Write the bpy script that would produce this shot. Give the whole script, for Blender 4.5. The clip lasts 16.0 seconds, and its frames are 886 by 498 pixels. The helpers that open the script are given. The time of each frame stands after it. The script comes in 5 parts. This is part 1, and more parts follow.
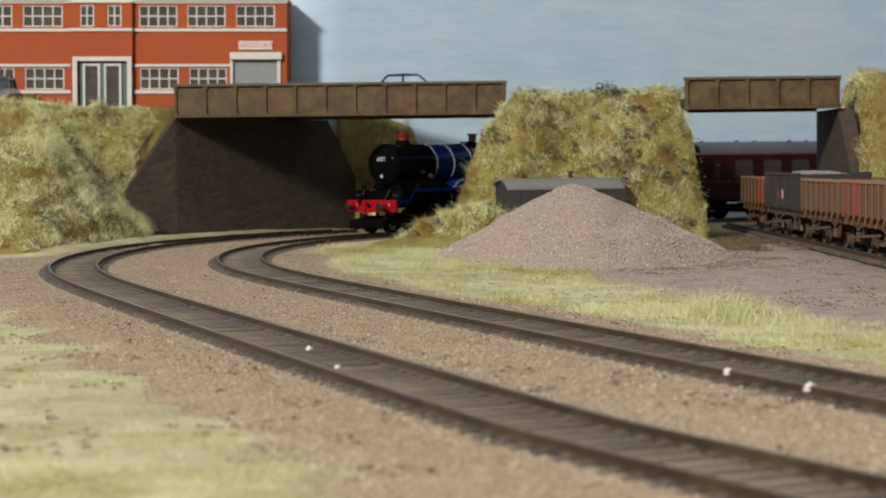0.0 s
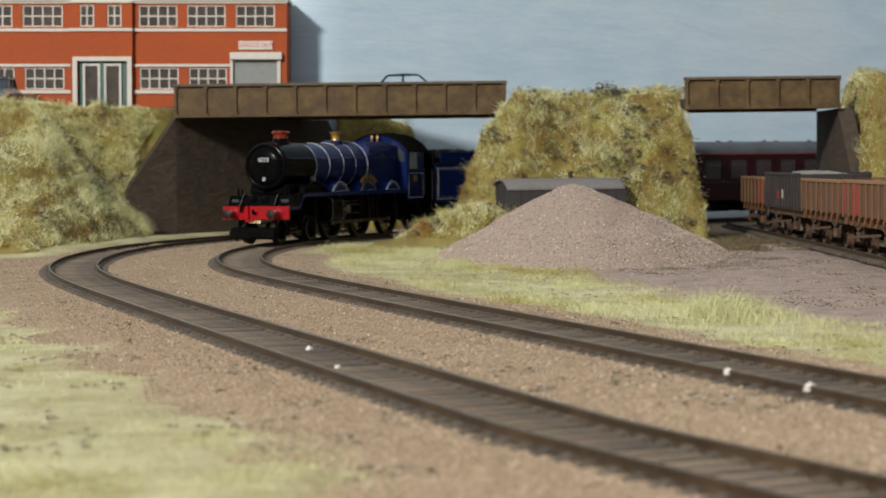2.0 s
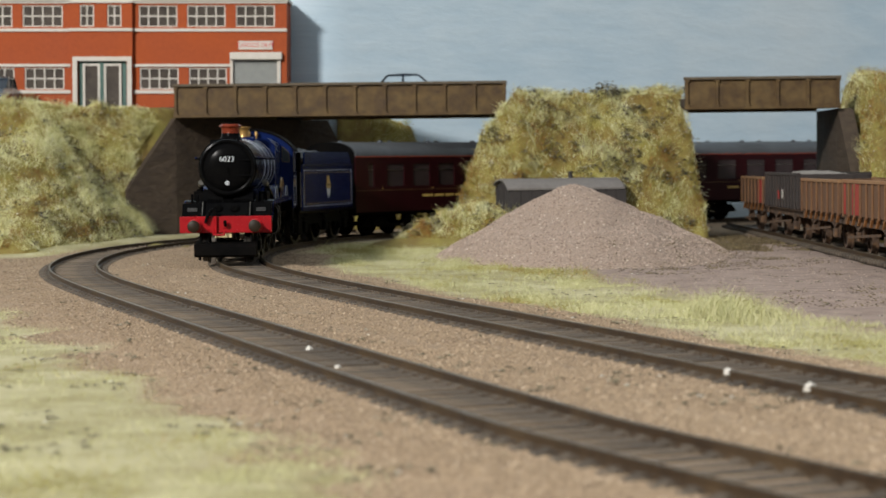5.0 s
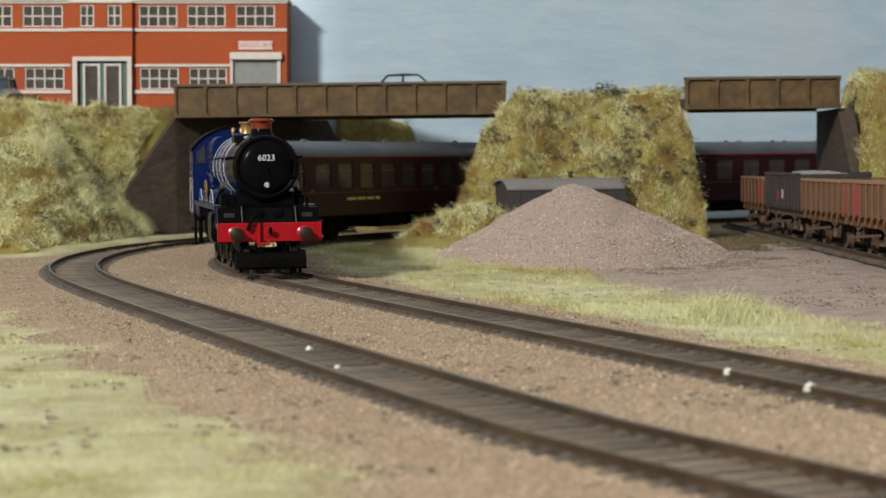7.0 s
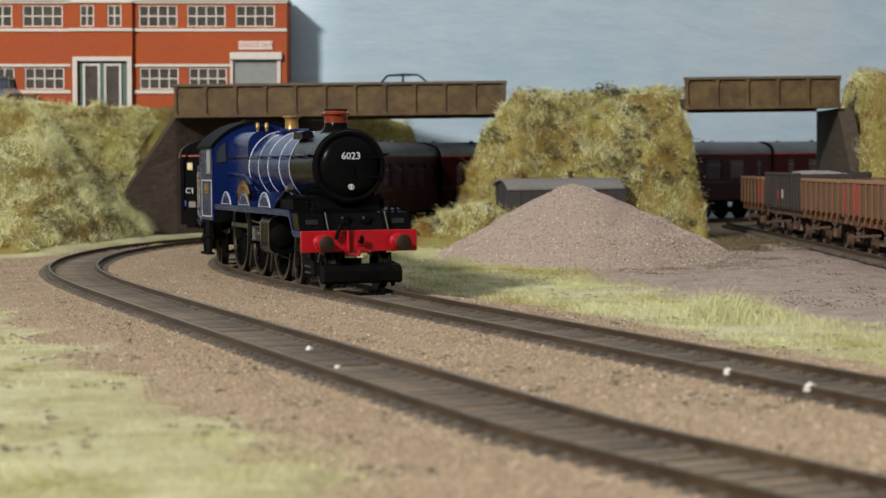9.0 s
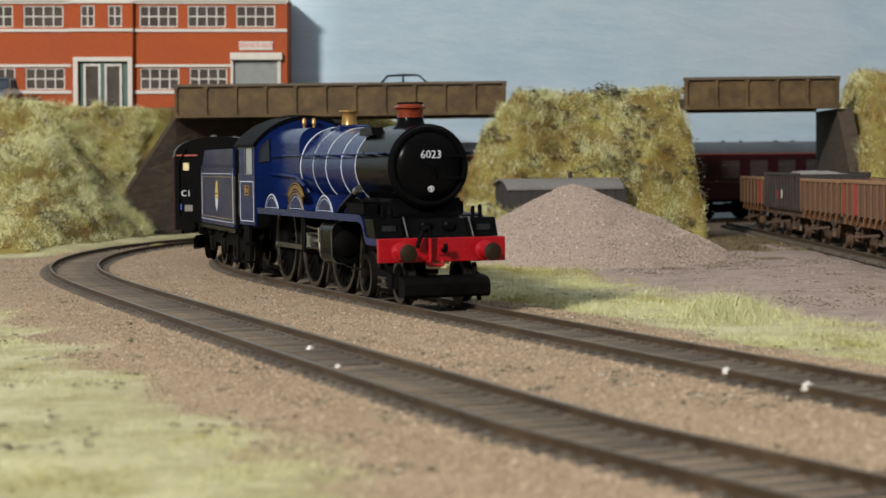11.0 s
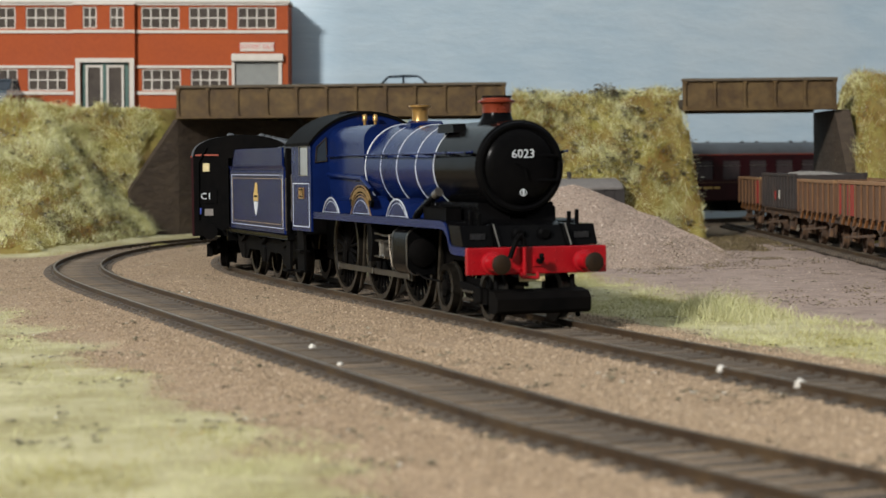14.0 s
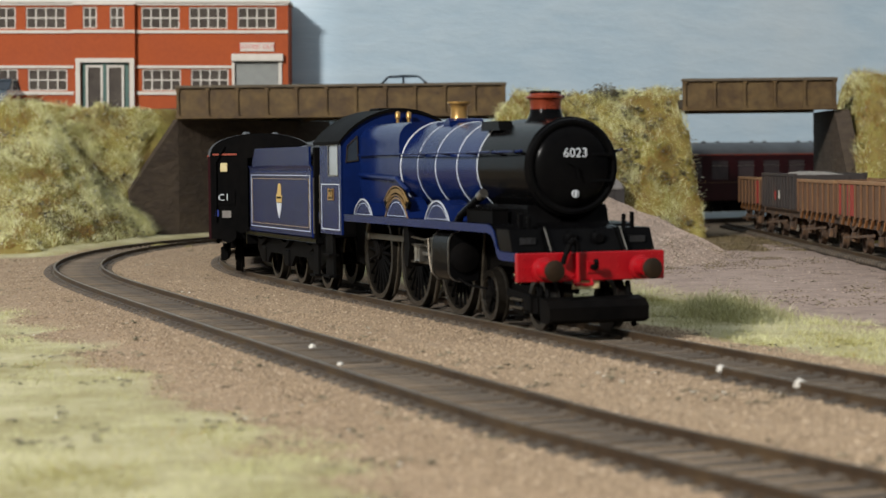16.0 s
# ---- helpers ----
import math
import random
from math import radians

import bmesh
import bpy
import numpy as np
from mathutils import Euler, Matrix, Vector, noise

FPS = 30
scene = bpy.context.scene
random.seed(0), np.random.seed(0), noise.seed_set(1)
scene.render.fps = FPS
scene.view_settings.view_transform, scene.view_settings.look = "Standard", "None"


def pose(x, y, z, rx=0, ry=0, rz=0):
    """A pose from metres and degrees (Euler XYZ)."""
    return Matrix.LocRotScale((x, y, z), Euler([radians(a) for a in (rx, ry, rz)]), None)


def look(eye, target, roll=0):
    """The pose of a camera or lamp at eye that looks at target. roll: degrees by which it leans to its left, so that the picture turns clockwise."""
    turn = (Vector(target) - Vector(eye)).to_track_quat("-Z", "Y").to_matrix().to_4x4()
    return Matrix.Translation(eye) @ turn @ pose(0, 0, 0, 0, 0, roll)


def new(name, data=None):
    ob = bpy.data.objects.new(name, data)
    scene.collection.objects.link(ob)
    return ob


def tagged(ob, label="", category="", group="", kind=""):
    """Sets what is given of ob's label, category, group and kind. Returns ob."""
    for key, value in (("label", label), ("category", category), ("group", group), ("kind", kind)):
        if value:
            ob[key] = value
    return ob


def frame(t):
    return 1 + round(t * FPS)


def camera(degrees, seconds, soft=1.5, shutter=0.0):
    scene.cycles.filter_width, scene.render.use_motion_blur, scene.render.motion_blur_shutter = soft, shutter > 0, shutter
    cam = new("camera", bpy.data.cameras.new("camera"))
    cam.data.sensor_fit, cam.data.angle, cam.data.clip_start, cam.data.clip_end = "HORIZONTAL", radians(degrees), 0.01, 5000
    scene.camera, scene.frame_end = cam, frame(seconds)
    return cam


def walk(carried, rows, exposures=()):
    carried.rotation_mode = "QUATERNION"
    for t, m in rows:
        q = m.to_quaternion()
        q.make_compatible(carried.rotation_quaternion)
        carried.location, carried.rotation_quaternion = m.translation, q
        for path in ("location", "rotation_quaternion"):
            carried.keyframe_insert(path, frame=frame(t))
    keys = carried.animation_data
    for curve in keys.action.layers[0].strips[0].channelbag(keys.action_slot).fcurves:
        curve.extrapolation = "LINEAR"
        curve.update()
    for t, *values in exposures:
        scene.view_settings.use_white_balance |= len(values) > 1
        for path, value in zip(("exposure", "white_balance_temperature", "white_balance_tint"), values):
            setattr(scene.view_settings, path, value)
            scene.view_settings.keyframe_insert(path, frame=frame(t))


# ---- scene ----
# Model railway in 4 mm to the foot scale. All lengths below are written in millimetres and turned into metres by MM.
MM = 0.001

# ---- camera ----
cam = camera(24.41, 16.0, soft=1.5)
cam.data.dof.use_dof = True
cam.data.dof.focus_distance = 0.64
cam.data.dof.aperture_fstop = 56
TILT, LEAN, EYE = 2.415, -0.633, 36.72


def eye_pose(back):
    a = radians(TILT)
    return look((0, -back * math.cos(a) * MM, (EYE + back * math.sin(a)) * MM), (0, math.cos(a) * 1.0, EYE * MM - math.sin(a) * 1.0), LEAN)


walk(cam, [(t, eye_pose(b)) for t, b in ((0, 0), (9.2, 0), (10.4, 1.0), (11.5, 3.2), (12.5, 6.2), (13.5, 8.4), (14.5, 9.4), (16, 9.5))],
     exposures=((0, 0.0), (16, 0.0)))

# ---- light ----
world = bpy.data.worlds.new("hall")
scene.world = world
world.use_nodes = True
wn, wl = world.node_tree.nodes, world.node_tree.links
wn["Background"].inputs[0].default_value = (0.88, 0.94, 1.0, 1)
up_way = wn.new("ShaderNodeSeparateXYZ")
wl.new(wn.new("ShaderNodeTexCoord").outputs["Generated"], up_way.inputs[0])
lift = wn.new("ShaderNodeMapRange")   # a dim hall with its light coming down from the ceiling
lift.interpolation_type = "SMOOTHSTEP"
for key, value in (("From Min", -0.3), ("From Max", 1.0), ("To Min", 0.07), ("To Max", 0.62)):
    lift.inputs[key].default_value = value
wl.new(up_way.outputs["Z"], lift.inputs["Value"])
wl.new(lift.outputs["Result"], wn["Background"].inputs[1])
lamp_data = bpy.data.lights.new("layout_lamp", "AREA")
lamp_data.energy, lamp_data.size, lamp_data.color = 70, 0.2, (1.0, 0.97, 0.925)
lamp = new("layout_lamp", lamp_data)
lamp.matrix_world = look((-1.10, -1.0, 1.02), (0, 0.85, 0.03))

# ---- materials ----
MATS = {}


def rgb(h):
    c = [int(h[i:i + 2], 16) / 255 for i in (0, 2, 4)]
    return tuple((v / 12.92 if v <= 0.04045 else ((v + 0.055) / 1.055) ** 2.4) for v in c) + (1,)


def mat(name, a, b=None, size=3.0, rough=0.6, metal=0.0, bump=0.2, fine=0.35, coat=0.0, dirt=None, dirt_size=18.0, dirt_amount=0.5, piece=0.0, island=0.0, stretch=None, spec=0.5):
    """Two-tone surface: grain of about `size` mm, larger dirt patches, relief."""
    m = bpy.data.materials.new(name)
    m.use_nodes = True
    nt = m.node_tree
    N, L = nt.nodes, nt.links
    bsdf = N["Principled BSDF"]
    bsdf.inputs["Metallic"].default_value = metal
    bsdf.inputs["Coat Weight"].default_value = coat
    bsdf.inputs["Specular IOR Level"].default_value = spec
    co = N.new("ShaderNodeTexCoord")
    out = co.outputs["Object"]
    if stretch:
        mp = N.new("ShaderNodeMapping")
        mp.inputs["Scale"].default_value = stretch
        L.new(out, mp.inputs["Vector"])
        out = mp.outputs["Vector"]
    n1 = N.new("ShaderNodeTexNoise")
    n1.inputs["Scale"].default_value, n1.inputs["Detail"].default_value, n1.inputs["Roughness"].default_value = 1000 / size, 5, 0.65
    L.new(out, n1.inputs["Vector"])
    r1 = N.new("ShaderNodeValToRGB")
    r1.color_ramp.elements[0].position, r1.color_ramp.elements[1].position = 0.5 - fine / 2, 0.5 + fine / 2
    r1.color_ramp.elements[0].color, r1.color_ramp.elements[1].color = a, b or a
    L.new(n1.outputs["Fac"], r1.inputs["Fac"])
    col = r1.outputs["Color"]
    n2 = N.new("ShaderNodeTexNoise")
    n2.inputs["Scale"].default_value, n2.inputs["Detail"].default_value = 1000 / dirt_size, 4
    L.new(co.outputs["Object"], n2.inputs["Vector"])
    if dirt:
        r2 = N.new("ShaderNodeMapRange")
        r2.inputs["From Min"].default_value, r2.inputs["From Max"].default_value, r2.inputs["To Max"].default_value = 0.45, 0.7, dirt_amount
        L.new(n2.outputs["Fac"], r2.inputs["Value"])
        mx = N.new("ShaderNodeMix")
        mx.data_type = "RGBA"
        L.new(r2.outputs["Result"], mx.inputs["Factor"])
        L.new(col, mx.inputs["A"])
        mx.inputs["B"].default_value = dirt
        col = mx.outputs["Result"]
    if piece or island:
        hs = N.new("ShaderNodeHueSaturation")
        rr = N.new("ShaderNodeMapRange")
        amount = piece or island
        rr.inputs["To Min"].default_value, rr.inputs["To Max"].default_value = 1 - amount, 1 + amount
        src = N.new("ShaderNodeObjectInfo").outputs["Random"] if piece else N.new("ShaderNodeNewGeometry").outputs["Random Per Island"]
        L.new(src, rr.inputs["Value"])
        L.new(rr.outputs["Result"], hs.inputs["Value"])
        L.new(col, hs.inputs["Color"])
        col = hs.outputs["Color"]
    L.new(col, bsdf.inputs["Base Color"])
    rg = N.new("ShaderNodeMapRange")
    rg.inputs["To Min"].default_value, rg.inputs["To Max"].default_value = max(rough - 0.12, 0.03), min(rough + 0.12, 1)
    L.new(n2.outputs["Fac"], rg.inputs["Value"])
    L.new(rg.outputs["Result"], bsdf.inputs["Roughness"])
    if bump:
        bp = N.new("ShaderNodeBump")
        bp.inputs["Strength"].default_value, bp.inputs["Distance"].default_value = bump, size * 0.25 * MM
        L.new(n1.outputs["Fac"], bp.inputs["Height"])
        L.new(bp.outputs["Normal"], bsdf.inputs["Normal"])
    MATS[name] = m
    return m


def ramp_mat(name, stops, rough=0.8, gloss=0.3, clump=0.0, clump_size=9.0):
    """Every separate blade or crumb takes one colour of the ramp; neighbours share their tone by `clump`."""
    m = bpy.data.materials.new(name)
    m.use_nodes = True
    N, L = m.node_tree.nodes, m.node_tree.links
    bsdf = N["Principled BSDF"]
    r = N.new("ShaderNodeValToRGB")
    while len(r.color_ramp.elements) < len(stops):
        r.color_ramp.elements.new(0.5)
    for e, (pos, c) in zip(r.color_ramp.elements, stops):
        e.position, e.color = pos, c
    g = N.new("ShaderNodeNewGeometry")
    fac = g.outputs["Random Per Island"]
    if clump:
        co = N.new("ShaderNodeTexCoord")
        nz = N.new("ShaderNodeTexNoise")
        nz.inputs["Scale"].default_value, nz.inputs["Detail"].default_value = 1000 / clump_size, 3
        L.new(co.outputs["Object"], nz.inputs["Vector"])
        wide = N.new("ShaderNodeMapRange")
        wide.inputs["From Min"].default_value, wide.inputs["From Max"].default_value = 0.3, 0.7
        L.new(nz.outputs["Fac"], wide.inputs["Value"])
        mx = N.new("ShaderNodeMix")
        mx.inputs["Factor"].default_value = clump
        L.new(fac, mx.inputs["A"])
        L.new(wide.outputs["Result"], mx.inputs["B"])
        fac = mx.outputs["Result"]
    L.new(fac, r.inputs["Fac"])
    L.new(r.outputs["Color"], bsdf.inputs["Base Color"])
    bsdf.inputs["Roughness"].default_value = rough
    bsdf.inputs["Specular IOR Level"].default_value = gloss
    MATS[name] = m
    return m


BLUE = mat("loco_blue", rgb("0A1840"), rgb("0D1D4A"), 6, 0.24, 0, 0.02, spec=0.12, dirt=rgb("08112C"), dirt_amount=0.35)
LOCO_BLACK = mat("loco_black", rgb("060607"), rgb("0B0B0B"), 5, 0.2, 0, 0.03, spec=0.03, dirt=rgb("100F0E"), dirt_amount=0.35)
FRAME_BLACK = mat("frame_black", rgb("060606"), rgb("0B0A0A"), 2.5, 0.62, 0, 0.1, spec=0.03, dirt=rgb("14110E"), dirt_amount=0.45)
BEAM_RED = mat("beam_red", rgb("860A14"), rgb("960F17"), 4, 0.3, 0, 0.03, spec=0.3, dirt=rgb("640C10"), dirt_amount=0.35)
WHITE_LINE = mat("white_lining", rgb("BCC0C4"), rgb("AEB2B6"), 4, 0.5, 0, 0)
GOLD_LINE = mat("gold_lining", rgb("B89A56"), rgb("A48846"), 3, 0.5, 0.0, 0)
BRASS = mat("brass", rgb("A8854E"), rgb("92713C"), 4, 0.3, 0.55, 0.02)
COPPER = mat("copper_cap", rgb("8A3A22"), rgb("74301E"), 4, 0.3, 0.45, 0.02)
STEEL = mat("bright_steel", rgb("8E8A82"), rgb("6F6A62"), 2, 0.35, 0.9, 0.05)
DULL_STEEL = mat("dull_steel", rgb("524B40"), rgb("3A342C"), 2, 0.4, 0.7, 0.05)
BUFFER = mat("buffer_head", rgb("1C140B"), rgb("281C10"), 2, 0.5, 0.0, 0.1, spec=0.2)
COAL = mat("coal", rgb("0C0C0D"), rgb("1C1C1E"), 1.6, 0.45, 0, 0.8)
GLASS_DARK = mat("window_glass", rgb("2A3036"), rgb("39414A"), 20, 0.08, 0, 0)
MAROON = mat("coach_maroon", rgb("23070B"), rgb("2A090E"), 8, 0.35, 0, 0.02, spec=0.2, dirt=rgb("1C0709"), dirt_amount=0.4)
COACH_ROOF = mat("coach_roof", rgb("3C3F42"), rgb("484B4E"), 6, 0.5, 0, 0.06, dirt=rgb("323131"), dirt_amount=0.5)
BLIND = mat("coach_window", rgb("2E2626"), rgb("3A3030"), 14, 0.12, 0, 0)
DULL_GOLD = mat("dull_gold_line", rgb("5E4526"), rgb("4E381E"), 3, 0.5, 0.0, 0)
RAIL = mat("rail_rust", rgb("453524"), rgb("33271B"), 2, 0.55, 0.3, 0.2, dirt=rgb("58462E"), dirt_amount=0.6)
RAIL_TOP = mat("rail_top", rgb("6E6353"), rgb("564C3E"), 3, 0.4, 0.7, 0.05)
SLEEPER = mat("sleeper", rgb("564C40"), rgb("423930"), 1.5, 0.8, 0, 0.4, dirt=rgb("7A6A56"), dirt_size=9, dirt_amount=0.6, piece=0.3)
# bed colour is darkened to carry the shadow in the gaps between sleepers
BED_SHADED = mat("track_bed", rgb("4E4438"), rgb("392F27"), 1.1, 0.95, 0, 0.9, dirt=rgb("6A5A48"), dirt_size=14, dirt_amount=0.6)
GIRDER = mat("girder", rgb("503B17"), rgb("3B2910"), 4, 0.72, 0, 0.3, dirt=rgb("6E5A36"), dirt_size=7, dirt_amount=0.5)
GIRDER_CAP = mat("girder_cap", rgb("5D5242"), rgb("4A4032"), 3, 0.8, 0, 0.3)
ABUT = mat("abutment_stone", rgb("4A3E30"), rgb("392E24"), 7, 0.8, 0, 0.7, dirt=rgb("30271E"), dirt_size=30, dirt_amount=0.6, stretch=(1, 1, 2.2))
ROAD = mat("tarmac", rgb("3A3937"), rgb("46443F"), 1.5, 0.95, 0, 0.4)
SKYBOARD = mat("sky_board", rgb("B2C8D6"), rgb("C2D3DD"), 22, 0.75, 0, 0.2, fine=0.4, dirt=rgb("CED6D9"), dirt_size=170, dirt_amount=0.6, stretch=(0.1, 1, 1.8))
BRICK = mat("printed_brick", rgb("9A4414"), rgb("8E3C10"), 2.2, 0.8, 0, 0.05, dirt=rgb("A44C1C"), dirt_size=40, dirt_amount=0.5)
PAINT = mat("white_paint", rgb("B8B2A8"), rgb("C4BEB4"), 6, 0.6, 0, 0.05, dirt=rgb("BDB4A6"), dirt_amount=0.4)
SHUTTER = mat("shutter_grey", rgb("8D908D"), rgb("9A9C98"), 5, 0.6, 0, 0.05)
DOOR_GREEN = mat("door_green", rgb("2E4F48"), rgb("36594F"), 5, 0.5, 0, 0.02)
SIGN_RED = mat("sign_red", rgb("B8323A"), rgb("C23C42"), 5, 0.6, 0, 0)
GRAVEL = mat("gravel", rgb("A08E7F"), rgb("877668"), 1.0, 0.95, 0, 0.9, fine=0.3, dirt=rgb("93806F"), dirt_size=16, dirt_amount=0.5)
VAN_GREY = mat("van_grey", rgb("2C2827"), rgb("363230"), 2, 0.8, 0, 0.3, dirt=rgb("2F2A28"), dirt_amount=0.5)
VAN_ROOF = mat("van_roof", rgb("6A6561"), rgb("77726D"), 2, 0.85, 0, 0.3, dirt=rgb("57524E"), dirt_amount=0.5)
# wagon sides are rust made darker than the ribs, painting in recess shade
RUST_SHADED = mat("wagon_rust_shaded", rgb("4E3522"), rgb("3E2919"), 2, 0.85, 0, 0.25, dirt=rgb("624328"), dirt_size=9, dirt_amount=0.6)
RIB_RUST = mat("wagon_rib_rust", rgb("6A4A30"), rgb("573B25"), 2, 0.85, 0, 0.25, dirt=rgb("70502F"), dirt_size=6, dirt_amount=0.6)
RUST_MID_SHADED = mat("wagon_rust_mid_shaded", rgb("523925"), rgb("5E442D"), 2, 0.85, 0, 0.25, dirt=rgb("5E3820"), dirt_amount=0.5)
RUST_PALE = mat("wagon_rust_pale", rgb("785A3C"), rgb("886846"), 2, 0.85, 0, 0.25, dirt=rgb("7A4C2C"), dirt_amount=0.5)
RUST_ORANGE = mat("wagon_rust_orange", rgb("8A5A28"), rgb("704620"), 2, 0.85, 0, 0.25, dirt=rgb("54381E"), dirt_size=5, dirt_amount=0.6)
WAGON_RED = mat("wagon_red", rgb("8E1E1A"), rgb("7E1A17"), 3, 0.75, 0, 0.1, dirt=rgb("7A4A34"), dirt_amount=0.35)
WAGON_DARK = mat("wagon_dark", rgb("282220"), rgb("322A26"), 2, 0.85, 0, 0.25, dirt=rgb("40352E"), dirt_amount=0.6)
WAGON_UNDER = mat("wagon_underframe", rgb("33271E"), rgb("4A3626"), 1.5, 0.9, 0, 0.3, dirt=rgb("705236"), dirt_size=4, dirt_amount=0.6)
BALLAST_LOAD = mat("ballast_load", rgb("8A857E"), rgb("6C6761"), 1.2, 0.95, 0, 0.9)
CAR_PAINT = mat("car_dark", rgb("1C2630"), rgb("212C37"), 8, 0.25, 0, 0, coat=0.5)
# opaque glass, painted pale for the sky light that shows through the windows
CAR_GLASS = mat("car_glass", rgb("9DB0BC"), rgb("A8BAC6"), 20, 0.08, 0, 0)
TYRE = mat("tyre", rgb("161616"), rgb("1E1E1E"), 2, 0.8, 0, 0.1)
SOIL = mat("bank_soil", rgb("7E7238"), rgb("6A552C"), 5, 0.95, 0, 0.8, dirt=rgb("8C8644"), dirt_size=22, dirt_amount=0.8)
GRASS_PALE = ramp_mat("static_grass_pale", ((0, rgb("AAA45C")), (0.25, rgb("C8C486")), (0.5, rgb("E6E2BA")), (0.75, rgb("D2D496")), (1, rgb("FAF6E6"))), clump=0.4)
GRASS_MIX = ramp_mat("static_grass_mixed", ((0, rgb("6A6428")), (0.22, rgb("928838")), (0.45, rgb("9E9C4A")), (0.65, rgb("B8A860")), (0.82, rgb("9E763C")), (1, rgb("DAD49C"))), clump=0.3)
GRASS_VERGE = ramp_mat("static_grass_verge", ((0, rgb("9E9A66")), (0.3, rgb("B4B280")), (0.6, rgb("C6C29A")), (0.85, rgb("AEB278")), (1, rgb("E0DCC6"))), clump=0.4, clump_size=16)
GRASS_OLIVE = ramp_mat("static_grass_olive", ((0, rgb("7E7844")), (0.4, rgb("969052")), (0.75, rgb("A6A068")), (1, rgb("B8AC7C"))), clump=0.4, clump_size=12)
GRASS_BROWN = ramp_mat("static_grass_brown", ((0, rgb("5A4420")), (0.35, rgb("8A6230")), (0.6, rgb("AA7A40")), (0.8, rgb("766630")), (1, rgb("C0AA70"))), clump=0.35, clump_size=7)
# the whitish end stop paints glints onto a few of the twigs
TWIG = ramp_mat("twig_scatter", ((0, rgb("3A3628")), (0.45, rgb("5E5846")), (0.8, rgb("7E7862")), (0.94, rgb("8C8672")), (1, rgb("E4E0D4"))))
STONES = ramp_mat("ballast_stones", ((0, rgb("716150")), (0.35, rgb("8C7A64")), (0.7, rgb("9C886F")), (0.92, rgb("7E6C58")), (1, rgb("C0AE96"))), 0.9)
STONES_PILE = ramp_mat("gravel_stones", ((0, rgb("7A6A5E")), (0.4, rgb("A08E80")), (0.75, rgb("AE9C8E")), (0.93, rgb("8C7A6C")), (1, rgb("CFC2B2"))), 0.9)
STONES_GREY = ramp_mat("grey_stones", ((0, rgb("6E6152")), (0.5, rgb("8A7A68")), (1, rgb("AA9A86"))), 0.9)
SCRUB = ramp_mat("scrub", ((0, rgb("3E3626")), (0.4, rgb("5E523C")), (0.75, rgb("7A6C4E")), (1, rgb("96885E"))), clump=0.3)
GLINT = mat("white_crumb", rgb("C6C2B8"), rgb("B2AEA4"), 2, 0.4, 0, 0.1)


# ---- mesh helpers ----
def part(name, bm, material, parent=None, label="", smooth=None):
    bmesh.ops.scale(bm, vec=(MM, MM, MM), verts=bm.verts)
    bmesh.ops.recalc_face_normals(bm, faces=bm.faces)
    me = bpy.data.meshes.new(name)
    bm.to_mesh(me)
    bm.free()
    me.materials.append(material)
    if smooth:
        for p in me.polygons:
            p.use_smooth = True
        me.set_sharp_from_angle(angle=radians(smooth))
    ob = new(name, me)
    if parent:
        ob.parent = parent
    if label:
        ob["label"] = label
    return ob


def raw(name, verts, faces, material, parent=None, smooth=False):
    """A large mesh straight from arrays, in millimetres."""
    me = bpy.data.meshes.new(name)
    me.from_pydata((np.asarray(verts) * MM).tolist(), [], faces if isinstance(faces, list) else faces.tolist())
    me.materials.append(material)
    if smooth:
        me.polygons.foreach_set("use_smooth", [True] * len(me.polygons))
    me.update()
    ob = new(name, me)
    if parent:
        ob.parent = parent
    return ob


def empty(name, label, category, group="", kind=""):
    e = new(name)
    e.empty_display_size = 0.01
    return tagged(e, label, category, group, kind)


def bx(bm, x0, x1, y0, y1, z0, z1, bevel=0.0):
    r = bmesh.ops.create_cube(bm, size=1)
    vs = r["verts"]
    for v in vs:
        v.co = Vector(((x0 + x1) / 2 + v.co.x * (x1 - x0), (y0 + y1) / 2 + v.co.y * (y1 - y0), (z0 + z1) / 2 + v.co.z * (z1 - z0)))
    if bevel:
        es = list({e for v in vs for e in v.link_edges})
        bmesh.ops.bevel(bm, geom=es, offset=bevel, segments=1, affect="EDGES")
    return bm


def box(*a, bevel=0.0):
    return bx(bmesh.new(), *a, bevel=bevel)


def cy(bm, a, b, r0, r1=None, n=16):
    """A rod or cone from a to b."""
    a, b = Vector(a), Vector(b)
    d = b - a
    q = d.to_track_quat("Z", "Y").to_matrix().to_4x4()
    bmesh.ops.create_cone(bm, cap_ends=True, segments=n, radius1=r0, radius2=r0 if r1 is None else r1, depth=d.length,
                          matrix=Matrix.Translation((a + b) / 2) @ q)
    return bm


def lathe(bm, profile, origin=(0, 0, 0), axis="z", n=24, caps=True):
    """Turned shape: profile of (radius, along)."""
    rings = []
    ox, oy, oz = origin
    for r, h in profile:
        ring = []
        for k in range(n):
            c, s = math.cos(k * math.tau / n) * r, math.sin(k * math.tau / n) * r
            p = {"z": (c, s, h), "x": (h, c, s), "y": (c, h, s)}[axis]
            ring.append(bm.verts.new((p[0] + ox, p[1] + oy, p[2] + oz)))
        rings.append(ring)
    for a, b in zip(rings, rings[1:]):
        for k in range(n):
            bm.faces.new((a[k], a[(k + 1) % n], b[(k + 1) % n], b[k]))
    if caps:
        bm.faces.new(rings[0])
        bm.faces.new(rings[-1][::-1])
    return bm


